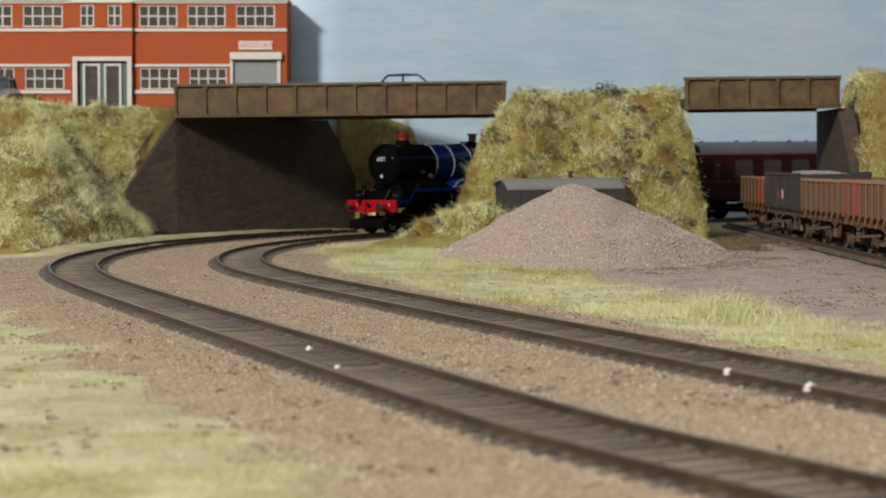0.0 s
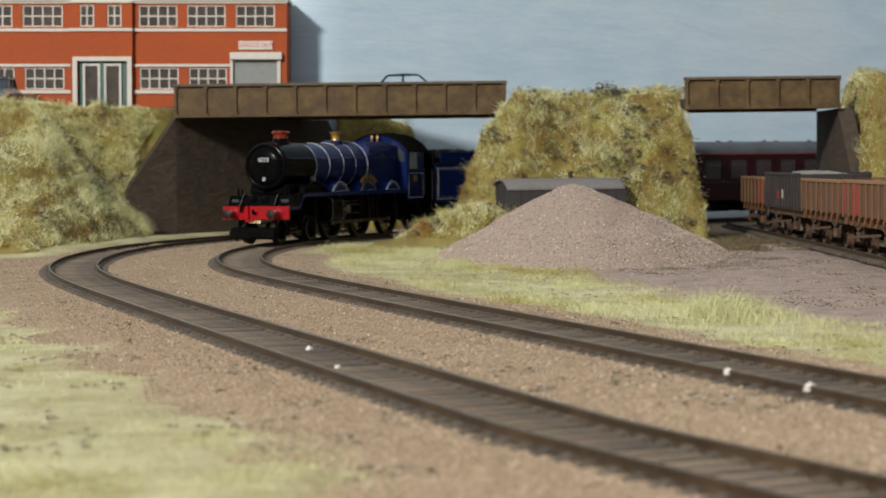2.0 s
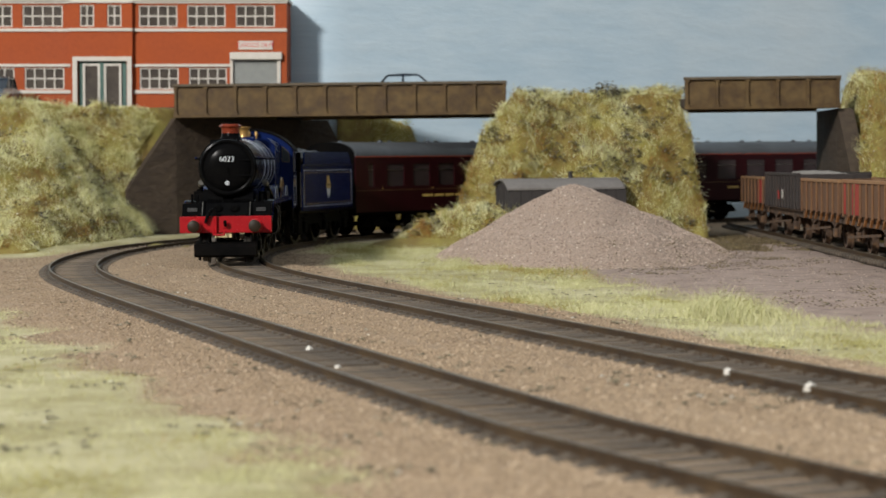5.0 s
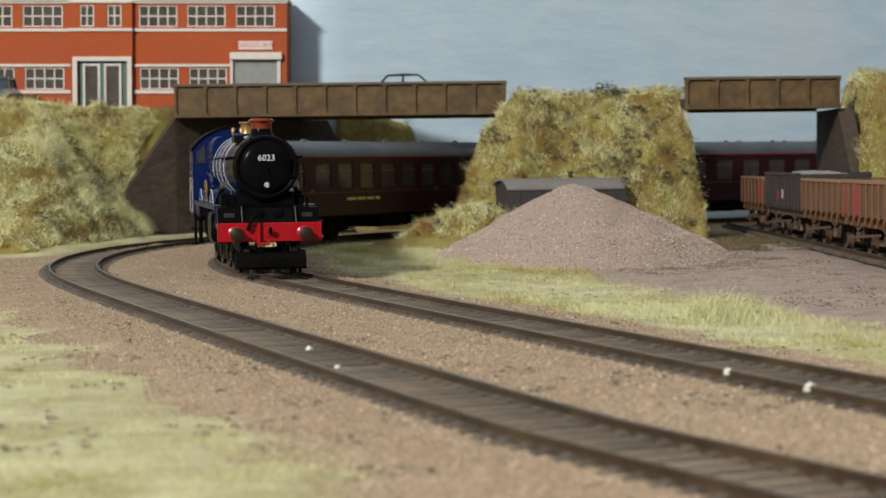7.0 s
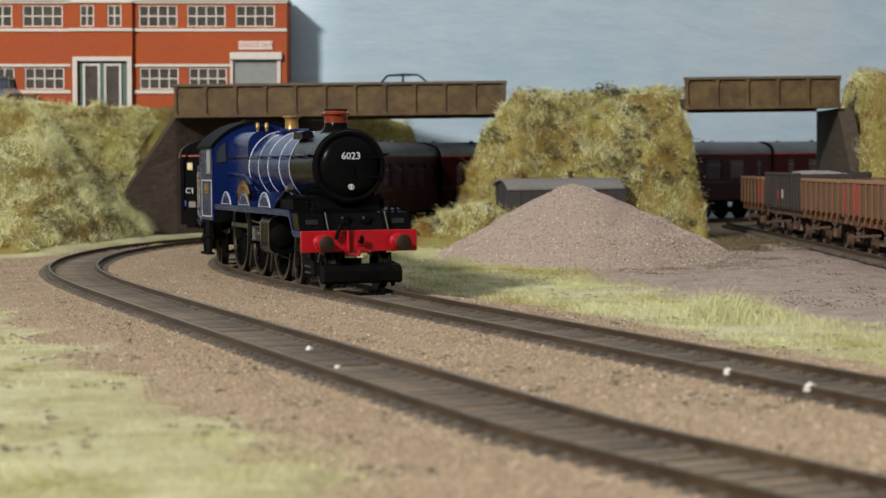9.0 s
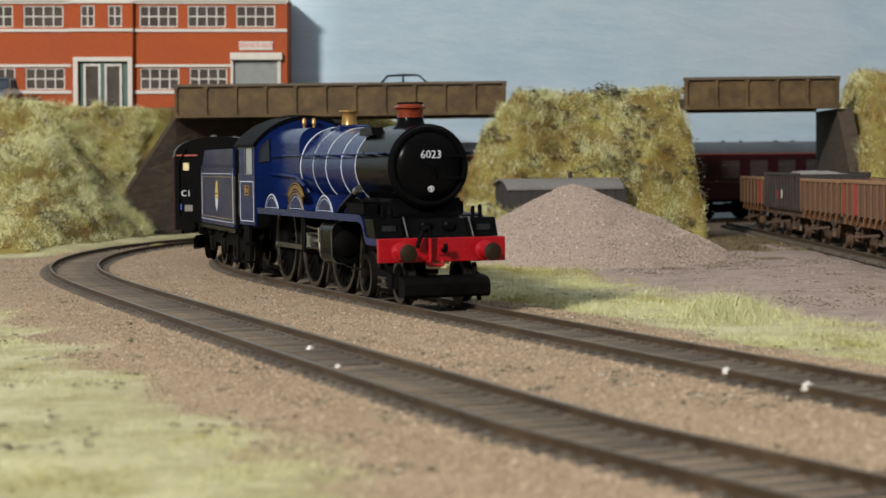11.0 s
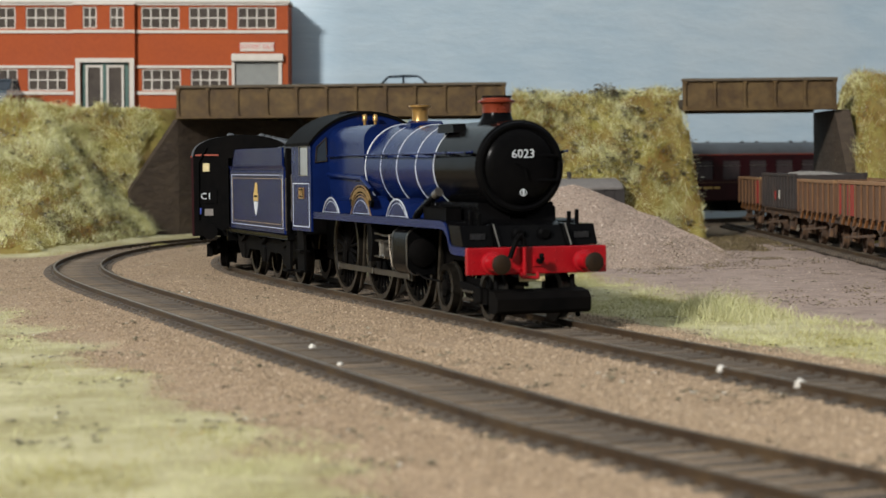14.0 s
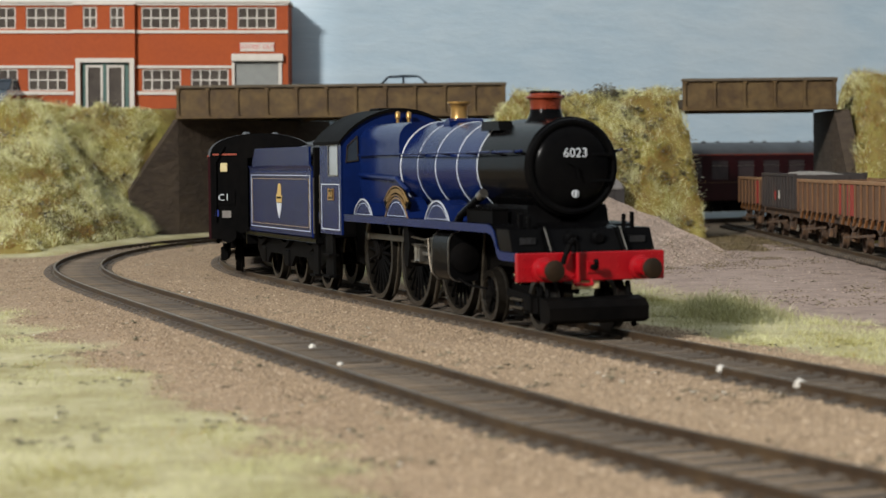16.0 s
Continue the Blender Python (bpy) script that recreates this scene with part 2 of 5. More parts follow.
def prism(bm, outline, a, b, axis="y"):
    """An outline drawn in two axes, pulled out along the third from a to b."""
    def at(u, v, w):
        return {"y": (u, w, v), "x": (w, u, v), "z": (u, v, w)}[axis]
    f = [bm.verts.new(at(u, v, a)) for u, v in outline]
    g = [bm.verts.new(at(u, v, b)) for u, v in outline]
    n = len(f)
    bm.faces.new(f)
    bm.faces.new(g[::-1])
    for k in range(n):
        bm.faces.new((f[k], g[k], g[(k + 1) % n], f[(k + 1) % n]))
    return bm


def tube(bm, pts, r, n=8):
    for a, b in zip(pts, pts[1:]):
        cy(bm, a, b, r, n=n)
    return bm


def arc(cx, cz, r, a0, a1, n):
    return [(cx + r * math.cos(radians(a0 + (a1 - a0) * k / n)), cz + r * math.sin(radians(a0 + (a1 - a0) * k / n))) for k in range(n + 1)]


def strip(bm, outline, width, a, b, axis="y"):
    """A narrow raised line that follows an outline."""
    for (u0, v0), (u1, v1) in zip(outline, outline[1:]):
        d = Vector((u1 - u0, v1 - v0))
        if d.length < 1e-6:
            continue
        nrm = Vector((-d.y, d.x)).normalized() * width / 2
        e = d.normalized() * width / 2
        prism(bm, [(u0 - e.x + nrm.x, v0 - e.y + nrm.y), (u1 + e.x + nrm.x, v1 + e.y + nrm.y), (u1 + e.x - nrm.x, v1 + e.y - nrm.y), (u0 - e.x - nrm.x, v0 - e.y - nrm.y)], a, b, axis)
    return bm


def pierced(bm, u0, u1, v0, v1, holes, a, b, axis="y"):
    """A slab with real openings, as one closed skin."""
    us = sorted({u0, u1, *[h[0] for h in holes], *[h[1] for h in holes]})
    vs = sorted({v0, v1, *[h[2] for h in holes], *[h[3] for h in holes]})
    us, vs = [u for u in us if u0 <= u <= u1], [v for v in vs if v0 <= v <= v1]
    nu, nv = len(us) - 1, len(vs) - 1

    def solid(i, j):
        if not (0 <= i < nu and 0 <= j < nv):
            return False
        um, vm = (us[i] + us[i + 1]) / 2, (vs[j] + vs[j + 1]) / 2
        return not any(h[0] < um < h[1] and h[2] < vm < h[3] for h in holes)
    made = {}

    def vert(i, j, w):
        if (i, j, w) not in made:
            d = (a, b)[w]
            made[i, j, w] = bm.verts.new({"y": (us[i], d, vs[j]), "x": (d, us[i], vs[j]), "z": (us[i], vs[j], d)}[axis])
        return made[i, j, w]
    for i in range(nu):
        for j in range(nv):
            if not solid(i, j):
                continue
            ring = ((i, j), (i + 1, j), (i + 1, j + 1), (i, j + 1))
            for w in (0, 1):
                bm.faces.new([vert(*c, w) for c in ring])
            for k, (di, dj) in enumerate(((0, -1), (1, 0), (0, 1), (-1, 0))):
                if not solid(i + di, j + dj):
                    p, q = ring[k], ring[(k + 1) % 4]
                    bm.faces.new([vert(*p, 0), vert(*q, 0), vert(*q, 1), vert(*p, 1)])
    return bm


def letters(name, body, size, material, parent, m, label="", depth=0.08):
    """Flat lettering, as a mesh; size in mm."""
    cu = bpy.data.curves.new(name, "FONT")
    cu.body, cu.size, cu.align_x, cu.align_y, cu.extrude, cu.resolution_u = body, size * MM, "CENTER", "CENTER", depth * MM, 2
    tmp = bpy.data.objects.new(name, cu)
    me = bpy.data.meshes.new_from_object(tmp)
    bpy.data.objects.remove(tmp)
    bpy.data.curves.remove(cu)
    me.name = name
    me.materials.clear()
    me.materials.append(material)
    ob = new(name, me)
    ob.parent = parent
    ob.matrix_basis = m
    if label:
        ob["label"] = label
    return ob


def mm_pose(x, y, z, rx=0, ry=0, rz=0):
    return pose(x * MM, y * MM, z * MM, rx, ry, rz)


# ---- the running line: a centre line of slowly changing curvature ----
KNOTS = (-300, -100, 50, 150, 250, 330, 410, 490, 570, 650, 750, 900, 1500)
BEND = (0.037, 0.393, 0.032, 0.015, 0.062, 0.565, 1.881, 1.649, 2.392, 2.571, 2.192, 1.587, 1.015)
STEP = 5.0


def centre_line():
    def run(sign, n):
        x, y, h, rows = 56.06, 365.73, 5.05242, []
        for k in range(n + 1):
            rows.append((sign * k * STEP, x, y, h))
            s = sign * (k + 0.5) * STEP
            turn = -sign * float(np.interp(s, KNOTS, BEND)) * 1e-3 * STEP
            x -= sign * math.cos(h + turn / 2) * STEP
            y -= sign * math.sin(h + turn / 2) * STEP
            h += turn
        return rows
    return np.array(run(-1, 80)[:0:-1] + run(1, 400))


LINE = centre_line()
SPACING = 63.4


def gap(s):
    """Distance between the two lines; they draw together a little at the near end."""
    return SPACING - 0.075 * np.maximum(0, -62 - s)


def on_line(s, off=0.0):
    """Place and heading of the line at s millimetres back along it; off to the left of travel."""
    x, y, h = (float(np.interp(s, LINE[:, 0], LINE[:, k])) for k in (1, 2, 3))
    return x - off * math.sin(h), y + off * math.cos(h), h


def near_line(x, y):
    """Distance of ground points from both running lines, and which side."""
    pts = LINE[::2]
    d = (x[:, None] - pts[None, :, 1]) ** 2 + (y[:, None] - pts[None, :, 2]) ** 2
    k = d.argmin(1)
    off = -(x - pts[k, 1]) * np.sin(pts[k, 3]) + (y - pts[k, 2]) * np.cos(pts[k, 3])
    return off, pts[k, 0]
rng = np.random.default_rng(7)


def wave(x, y, scale, seed=0):
    """Smooth noise in about -1 to 1 for arrays of places in mm."""
    return np.array([noise.noise(Vector((a / scale, b / scale, seed * 7.3))) for a, b in zip(np.ravel(x), np.ravel(y))]).reshape(np.shape(x)) * 1.6


def smooth(a, b, v):
    t = np.clip((np.asarray(v, float) - a) / (b - a), 0, 1)
    return t * t * (3 - 2 * t)


# ---- ground ----
FLOOR = -3.2


def grass_amount(x, y):
    """How grassy the flat ground is: the front corner, the verge beside the inner line, the feet of the banks."""
    off, s = near_line(x, y)
    n = wave(x, y, 26, 3) * 0.5 + wave(x, y, 9, 4) * 0.3
    front = smooth(-97, -113, off + n * 16) * smooth(740, 620, y + n * 60)
    verge = smooth(29, 42, off + n * 7) * smooth(104, 86, off - (y - 560) * 0.12 + n * 16) * smooth(1010, 960, y)
    foot = smooth(-84, -92, off + n * 8) * smooth(890, 930, y) * smooth(-60, -70, x)
    inner_foot = smooth(16, 22, off + n * 4) * smooth(880, 930, y) * smooth(60, 20, x)
    return np.clip(np.maximum(np.maximum(front, verge), np.maximum(foot, inner_foot)), 0, 1)


def ground_height(x, y):
    off, s = near_line(x, y)
    h = FLOOR + wave(x, y, 60, 1) * 0.8 + wave(x, y, 14, 2) * 0.35
    shoulder = smooth(36, 17, np.minimum(np.abs(off), np.abs(off + gap(s))))
    h = h * (1 - shoulder) + (-2.1) * shoulder
    between = smooth(8, 22, off + gap(s)) * smooth(-8, -22, off)
    h = h + between * 1.0 * (1 - shoulder)
    h = h - smooth(20, 60, off) * smooth(1000, 900, y) * 0.8
    foot = smooth(-80, -100, off) * smooth(900, 980, y) * smooth(-40, -70, x)
    return h + foot * 3.0


def build_ground():
    xs = np.concatenate([np.arange(-900, -260, 40), np.arange(-260, 260, 5), np.arange(260, 901, 40)])
    ys = np.concatenate([np.arange(-600, 160, 40), np.arange(160, 1240, 6), np.arange(1240, 1500, 20)])
    X, Y = np.meshgrid(xs, ys)
    Z = ground_height(X.ravel(), Y.ravel())
    nx, ny = len(xs), len(ys)
    idx = np.arange(nx * ny).reshape(ny, nx)
    faces = np.stack([idx[:-1, :-1], idx[:-1, 1:], idx[1:, 1:], idx[1:, :-1]], -1).reshape(-1, 4)
    m = bpy.data.materials.new("scenic_ground")
    m.use_nodes = True
    N, L = m.node_tree.nodes, m.node_tree.links
    bsdf = N["Principled BSDF"]
    bsdf.inputs["Roughness"].default_value = 0.95
    bsdf.inputs["Specular IOR Level"].default_value = 0.2
    co = N.new("ShaderNodeTexCoord")

    def tone(a, b, size, lo=0.35, hi=0.65):
        n = N.new("ShaderNodeTexNoise")
        n.inputs["Scale"].default_value, n.inputs["Detail"].default_value, n.inputs["Roughness"].default_value = 1000 / size, 6, 0.7
        L.new(co.outputs["Object"], n.inputs["Vector"])
        r = N.new("ShaderNodeValToRGB")
        r.color_ramp.elements[0].position, r.color_ramp.elements[1].position = lo, hi
        r.color_ramp.elements[0].color, r.color_ramp.elements[1].color = a, b
        L.new(n.outputs["Fac"], r.inputs["Fac"])
        return r.outputs["Color"], n.outputs["Fac"]

    def mixed(a, b, fac):
        mx = N.new("ShaderNodeMix")
        mx.data_type = "RGBA"
        L.new(fac, mx.inputs["Factor"])
        L.new(a, mx.inputs["A"])
        L.new(b, mx.inputs["B"])
        return mx.outputs["Result"]

    def layer(name):
        a = N.new("ShaderNodeAttribute")
        a.attribute_name = name
        return a.outputs["Fac"]

    sand, grain = tone(rgb("857462"), rgb("A48F76"), 1.4)
    patch, _ = tone(rgb("8A7661"), rgb("A69074"), 38)
    pm = N.new("ShaderNodeMix")
    pm.data_type, pm.inputs["Factor"].default_value = "RGBA", 0.45
    L.new(sand, pm.inputs["A"])
    L.new(patch, pm.inputs["B"])
    green, _ = tone(rgb("928A60"), rgb("BEB894"), 24)
    yard, _ = tone(rgb("84736A"), rgb("A69488"), 9, 0.3, 0.7)
    c = mixed(pm.outputs["Result"], green, layer("grass"))
    c = mixed(c, yard, layer("yard"))
    L.new(c, bsdf.inputs["Base Color"])
    bp = N.new("ShaderNodeBump")
    bp.inputs["Strength"].default_value, bp.inputs["Distance"].default_value = 0.8, 0.0006
    L.new(grain, bp.inputs["Height"])
    L.new(bp.outputs["Normal"], bsdf.inputs["Normal"])
    ob = raw("ground", np.c_[X.ravel(), Y.ravel(), Z], faces, m, smooth=True)
    x, y = X.ravel(), Y.ravel()
    off, s = near_line(x, y)
    inview = (np.abs(x) < 300) & (y > 150)
    g = np.zeros(len(x))
    g[inview] = grass_amount(x[inview], y[inview])
    yd = smooth(84, 100, off - (y - 560) * 0.12 + wave(x, y, 20, 9) * 7) * smooth(1090, 1030, y)
    for name, val in (("grass", g), ("yard", yd)):
        at = ob.data.attributes.new(name, "FLOAT", "POINT")
        at.data.foreach_set("value", val.astype(np.float32))
    return tagged(ob, "sandy scenic ground with worn grass and a mauve yard", "ground", kind="structure")


# ---- blades, crumbs and stones: too many to count ----
def blades(name, x, y, z, tall, wide, material, label, lean=0.6, normal=None, parent=None):
    n = len(x)
    a = rng.uniform(0, math.tau, n)
    h = tall * rng.uniform(0.55, 1.25, n)
    w = wide * rng.uniform(0.7, 1.3, n)
    la = rng.uniform(0, math.tau, n)
    ln = lean * rng.uniform(0.1, 1.0, n)
    up = np.tile((0, 0, 1.0), (n, 1)) if normal is None else normal * 0.55 + np.array((0, 0, 0.6))
    up = up + np.c_[np.cos(la), np.sin(la), 0 * la] * ln[:, None]
    up /= np.linalg.norm(up, axis=1)[:, None]
    side = np.c_[np.cos(a), np.sin(a), 0 * a] * w[:, None] / 2
    base = np.c_[x, y, z] - up * 0.4
    bend = np.c_[np.cos(la), np.sin(la), -0.35 + 0 * la] * (h * 0.25)[:, None]
    mid = base + up * (h * 0.55)[:, None]
    tip = base + up * h[:, None] + bend
    V = np.empty((n, 5, 3))
    V[:, 0], V[:, 1], V[:, 2], V[:, 3], V[:, 4] = base - side, base + side, mid + side * 0.8, mid - side * 0.8, tip
    k = np.arange(n)[:, None] * 5
    F = [list(r) for r in (k + np.array((0, 1, 2, 3)))] + [list(r) for r in (k + np.array((3, 2, 4)))]
    ob = raw(name, V.reshape(-1, 3), F, material, parent)
    return tagged(ob, label, "grass", kind="stuff")


def crumbs(name, x, y, z, size, material, label, category="gravel", flat=0.7):
    """Rough little stones, each an uneven octahedron."""
    n = len(x)
    r = size * rng.uniform(0.5, 1.3, n)
    d = np.array(((1, 0, 0), (0, 1, 0), (-1, 0, 0), (0, -1, 0), (0, 0, flat), (0, 0, -flat)), float)
    a = rng.uniform(0, math.tau, n)
    D = d[None] * rng.uniform(0.65, 1.3, (n, 6, 1))
    R = np.stack([np.c_[np.cos(a), -np.sin(a), 0 * a], np.c_[np.sin(a), np.cos(a), 0 * a], np.tile((0, 0, 1.0), (n, 1))], 1)
    V = np.einsum("nij,nkj->nki", R, D) * r[:, None, None] / 2 + np.c_[x, y, z][:, None]
    t = np.array(((0, 1, 4), (1, 2, 4), (2, 3, 4), (3, 0, 4), (1, 0, 5), (2, 1, 5), (3, 2, 5), (0, 3, 5)))
    F = (np.arange(n)[:, None, None] * 6 + t[None]).reshape(-1, 3)
    return tagged(raw(name, V.reshape(-1, 3), F, material), label, category, kind="stuff")


def scatter(n, x0, x1, y0, y1):
    return rng.uniform(x0, x1, n), rng.uniform(y0, y1, n)


def scatter_view(n, y0, y1, spread=0.235):
    """More of them close to the camera, inside the fan that it sees."""
    y = y0 * (y1 / y0) ** rng.uniform(0, 1, n)
    return rng.uniform(-spread, spread, n) * y, y


# ---- track ----
def railway(name, label, s0, s1, off, extra=None):
    """One curved or straight track: bed, two rails, and every sleeper."""
    track = empty(name, label, "railway track", "tracks", "structure")
    fn = extra or (lambda s, o: on_line(s, off + o))
    ss = np.arange(s0, s1 + 0.1, 8.0)

    def sweep(nm, o, profile, material, lab=""):
        P = len(profile)
        V, F = [], []
        for s in ss:
            for u, z in profile:
                x, y, h = fn(s, o + u)
                V.append((x, y, z))
        for i in range(len(ss) - 1):
            for k in range(P):
                a, b = i * P + k, i * P + (k + 1) % P
                F.append([a, b, b + P, a + P])
        F += [list(range(P))[::-1], list(range((len(ss) - 1) * P, len(ss) * P))]
        ob = raw(nm, V, F, material, track)
        if lab:
            ob["label"] = lab
        return ob
    sweep("track_bed", 0, [(-10.9, -4.4), (10.9, -4.4), (10.0, -2.45), (-10.0, -2.45)], BED_SHADED, "grey ballast bed, darkened for the shade between sleepers")
    for o in (-8.7, 8.7):
        sweep("rail", o, [(-0.9, -2.0), (0.9, -2.0), (0.9, -1.7), (0.25, -1.45), (0.25, -0.75), (0.42, -0.55), (0.42, -0.12), (-0.42, -0.12), (-0.42, -0.55), (-0.25, -0.75), (-0.25, -1.45), (-0.9, -1.7)], RAIL, "rust brown rail")
        sweep("rail_head", o, [(-0.38, -0.12), (0.38, -0.12), (0.32, 0.0), (-0.32, 0.0)], RAIL_TOP, "polished rail top")
    bm = bx(bmesh.new(), -1.3, 1.3, -12.6, 12.6, -2.9, -1.62, bevel=0.2)
    for o in (-8.7, 8.7):
        for d in (-1.7, 1.7):
            bx(bm, -1.2, 1.2, o + d - 0.55, o + d + 0.55, -2.2, -1.25)
    first = None
    for k, s in enumerate(np.arange(s0 + 4, s1 - 2, 5.9)):
        x, y, h = fn(s, 0)
        if first is None:
            first = sl = part("sleeper", bm, SLEEPER, track)
        else:
            sl = new("sleeper", first.data)
            sl.parent = track
        sl.matrix_basis = Matrix.Translation((x * MM, y * MM, rng.uniform(-0.15, 0.1) * MM)) @ Euler((0, 0, h + rng.uniform(-0.03, 0.03))).to_matrix().to_4x4()
    return track


def straight_line(x0, y0, x1, y1):
    h = math.atan2(y0 - y1, x0 - x1)
    d = math.hypot(x1 - x0, y1 - y0)

    def fn(s, o):
        return x0 + (x1 - x0) * s / d - o * math.sin(h), y0 + (y1 - y0) * s / d + o * math.cos(h), h
    return fn


SIDING = straight_line(171, 560, 176, 1260)

# ---- banks ----
def bank_mesh(name, label, x0, x1, y0, y1, height, step=4.0, clip=-2.5):
    xs, ys = np.arange(x0, x1 + 0.1, step), np.arange(y0, y1 + 0.1, step)
    X, Y = np.meshgrid(xs, ys)
    Z = height(X.ravel(), Y.ravel())
    nx, ny = len(xs), len(ys)
    idx = np.arange(nx * ny).reshape(ny, nx)
    q = np.stack([idx[:-1, :-1], idx[:-1, 1:], idx[1:, 1:], idx[1:, :-1]], -1).reshape(-1, 4)
    q = q[(Z[q] > clip).any(1)]
    ob = raw(name, np.c_[X.ravel(), Y.ravel(), np.maximum(Z, FLOOR - 2)], q, SOIL, smooth=True)
    return tagged(ob, label, "embankment", "embankments", "structure")


def lumps(x, y, a=3.0):
    return wave(x, y, 38, 11) * a + wave(x, y, 15, 12) * a * 0.6 + wave(x, y, 7, 13) * a * 0.2


ROAD_Z = 68.5


def left_bank_h(x, y):
    n = lumps(x, y, 5.0)
    foot = 935 + np.clip((x + 200) * 0.5, -40, 48)
    t = (y - foot + n * 2.2) / (1093 - foot)
    h = FLOOR + 3 + (ROAD_Z + 2) * np.clip(t, 0, 1) ** 0.75 + n * 0.8 * smooth(0, 0.3, t) * smooth(1.15, 0.8, t)
    # it falls away in a rounded shoulder towards the wing wall
    wall = np.where(y < 1080, -166 + (1080 - y) * 0.13, np.where(y < 1100, -142 - (1100 - y) * 1.2, -142 + (y - 1100) * 0.833))
    side = wall - x
    wing = np.where(y < 1080, 22 - (1080 - y) * 0.36, np.where(y < 1099, 61 - (1099 - y) * 2.0, 66)) + n * 0.5 * smooth(4, 14, side) + np.clip(side - 6.5, -40, 99) * 1.05
    wing = np.maximum(wing, FLOOR + 1 + n * 0.2)
    h = -5.0 * np.logaddexp(-h / 5.0, -wing / 5.0)
    h = np.where(t < 0, FLOOR - 4, np.minimum(h, np.where(y > 1093, ROAD_Z - 0.6, 99)))
    gone = ((side < 6.5) & (y > 1088)) | ((side < 3) & (y > 1078)) | (side < -34)
    return np.where(gone, FLOOR - 9, h)


def mound_h(x, y):
    n = lumps(x, y, 3.0)
    top = 71.5 + n * 0.5
    front = (y - 1024 + n * 1.5 - np.clip(40 - x, 0, 60) * 0.55) / 44.0
    back = (1198 - y) / 20.0
    right = (133 - x + n * 0.3) / 7.0
    lx = -22 + np.clip((y - 1000) * 0.62, -20, 130)
    left = (x - lx - 6 + n * 0.5) / 10.0
    t = np.minimum(np.minimum(np.clip(front, 0, 1) ** 0.8, np.clip(back, 0, 1)), np.minimum(np.clip(right, 0, 1), np.clip(left, 0, 1) ** 0.9))
    skirt = 20 * smooth(0, 1, (y - 950 + n) / 64) * smooth(0, 1, (70 - x) / 40) * np.clip((x - lx + 20 + n) / 44, 0, 1)
    return np.where(t > 0, FLOOR + 2 + (top - FLOOR - 2) * t, FLOOR - 4) + np.where(skirt > 0, skirt * (1 - np.clip(t, 0, 1)), 0)


def right_bank_h(x, y):
    n = lumps(x, y, 3.5)
    t = np.minimum(np.minimum((x - 203 + n * 0.5) / 16.0, (y - 968 + n * 1.5) / 70.0), (1108 - y) / 5.0)
    return np.where(t > 0, FLOOR + (78 + n * 0.7 - FLOOR) * np.clip(t, 0, 1) ** 0.7, FLOOR - 5)


def back_bank_h(x, y):
    n = lumps(x, y, 4.0)
    off, s = near_line(x, y)
    behind = np.where(x < -63, -9, np.where(x < -42, (y - 1195) - np.minimum(x + 66, 11) * 1.38, 99))   # the far wing wall hides its toe
    t = np.minimum((-off - 72 + n) / 16.0, behind / 2.0)
    h = FLOOR + (66 - FLOOR) * np.clip(t, 0, 1) ** 0.8 + n * 1.1 * smooth(0, 0.4, t)
    h = h - smooth(-44, 10, x) * 18 * smooth(0, 0.6, t)
    return np.where((t > 0) & (y > 1165), h, FLOOR - 5)


def surface_points(height, n, x0, x1, y0, y1, low=-1.0, weight=None):
    x, y = scatter(n, x0, x1, y0, y1)
    z = height(x, y)
    e = 1.0
    gx, gy = (height(x + e, y) - z) / e, (height(x, y + e) - z) / e
    steep = np.sqrt(1 + np.clip(gx, -6, 6) ** 2 + np.clip(gy, -6, 6) ** 2)
    keep = (z > low) & (np.abs(gx) < 9) & (np.abs(gy) < 9) & (rng.uniform(0, 4.5, n) < steep)
    nor = np.c_[-gx, -gy, np.ones(n)]
    nor /= np.linalg.norm(nor, axis=1)[:, None]
    return x[keep], y[keep], z[keep], nor[keep]


def dress_bank(height, n, area, low, pale_at, twigs):
    x, y, z, nor = surface_points(height, n, *area, low=low)
    tone = wave(x + z * 0.7, y * 0.6 + z, 26, 21) * 0.7 + wave(x + z, z - x, 8, 22) * 0.8 + pale_at(x, z) + rng.normal(0, 0.5, len(x))
    for lab, mask, m, tall in (("pale straw-green static grass on the bank", tone > 0.25, GRASS_PALE, 3.6),
                               ("mixed olive and straw static grass on the bank", (tone <= 0.25) & (tone > -0.3), GRASS_MIX, 3.2),
                               ("brown dead static grass on the bank", tone <= -0.3, GRASS_BROWN, 2.8)):
        if mask.any():
            blades("bank_grass", x[mask], y[mask], z[mask], tall * (0.55 + 1.5 * smooth(-0.15, 0.75, wave(x[mask] + z[mask], y[mask] - z[mask], 9, 23))), 0.19, m, lab, 1.2, nor[mask])
    k = rng.uniform(0, 1, len(x)) < twigs
    k &= wave(x, z + y, 10, 31) > 0.2
    if k.any():
        c = 3
        xx, yy, zz = (np.repeat(v[k], c) + rng.normal(0, 1.1, k.sum() * c) for v in (x, y, z))
        nn = np.repeat(nor[k], c, 0)
        crumbs("bank_twigs", xx + nn[:, 0] * 2.2, yy + nn[:, 1] * 2.2, zz + nn[:, 2] * 2.4, 1.9, TWIG, "grey-brown twiggy scatter caught in the grass", "foliage", 0.3)
    # sparse white crumbs paint glints of light over the grass
    k = rng.uniform(0, 1, len(x)) < 0.0035
    crumbs("bank_flecks", x[k] + nor[k, 0] * 2.4, y[k] + nor[k, 1] * 2.4, z[k] + nor[k, 2] * 2.4, 1.0, GLINT, "white crumbs standing for glints in the grass", "foliage", 0.5)


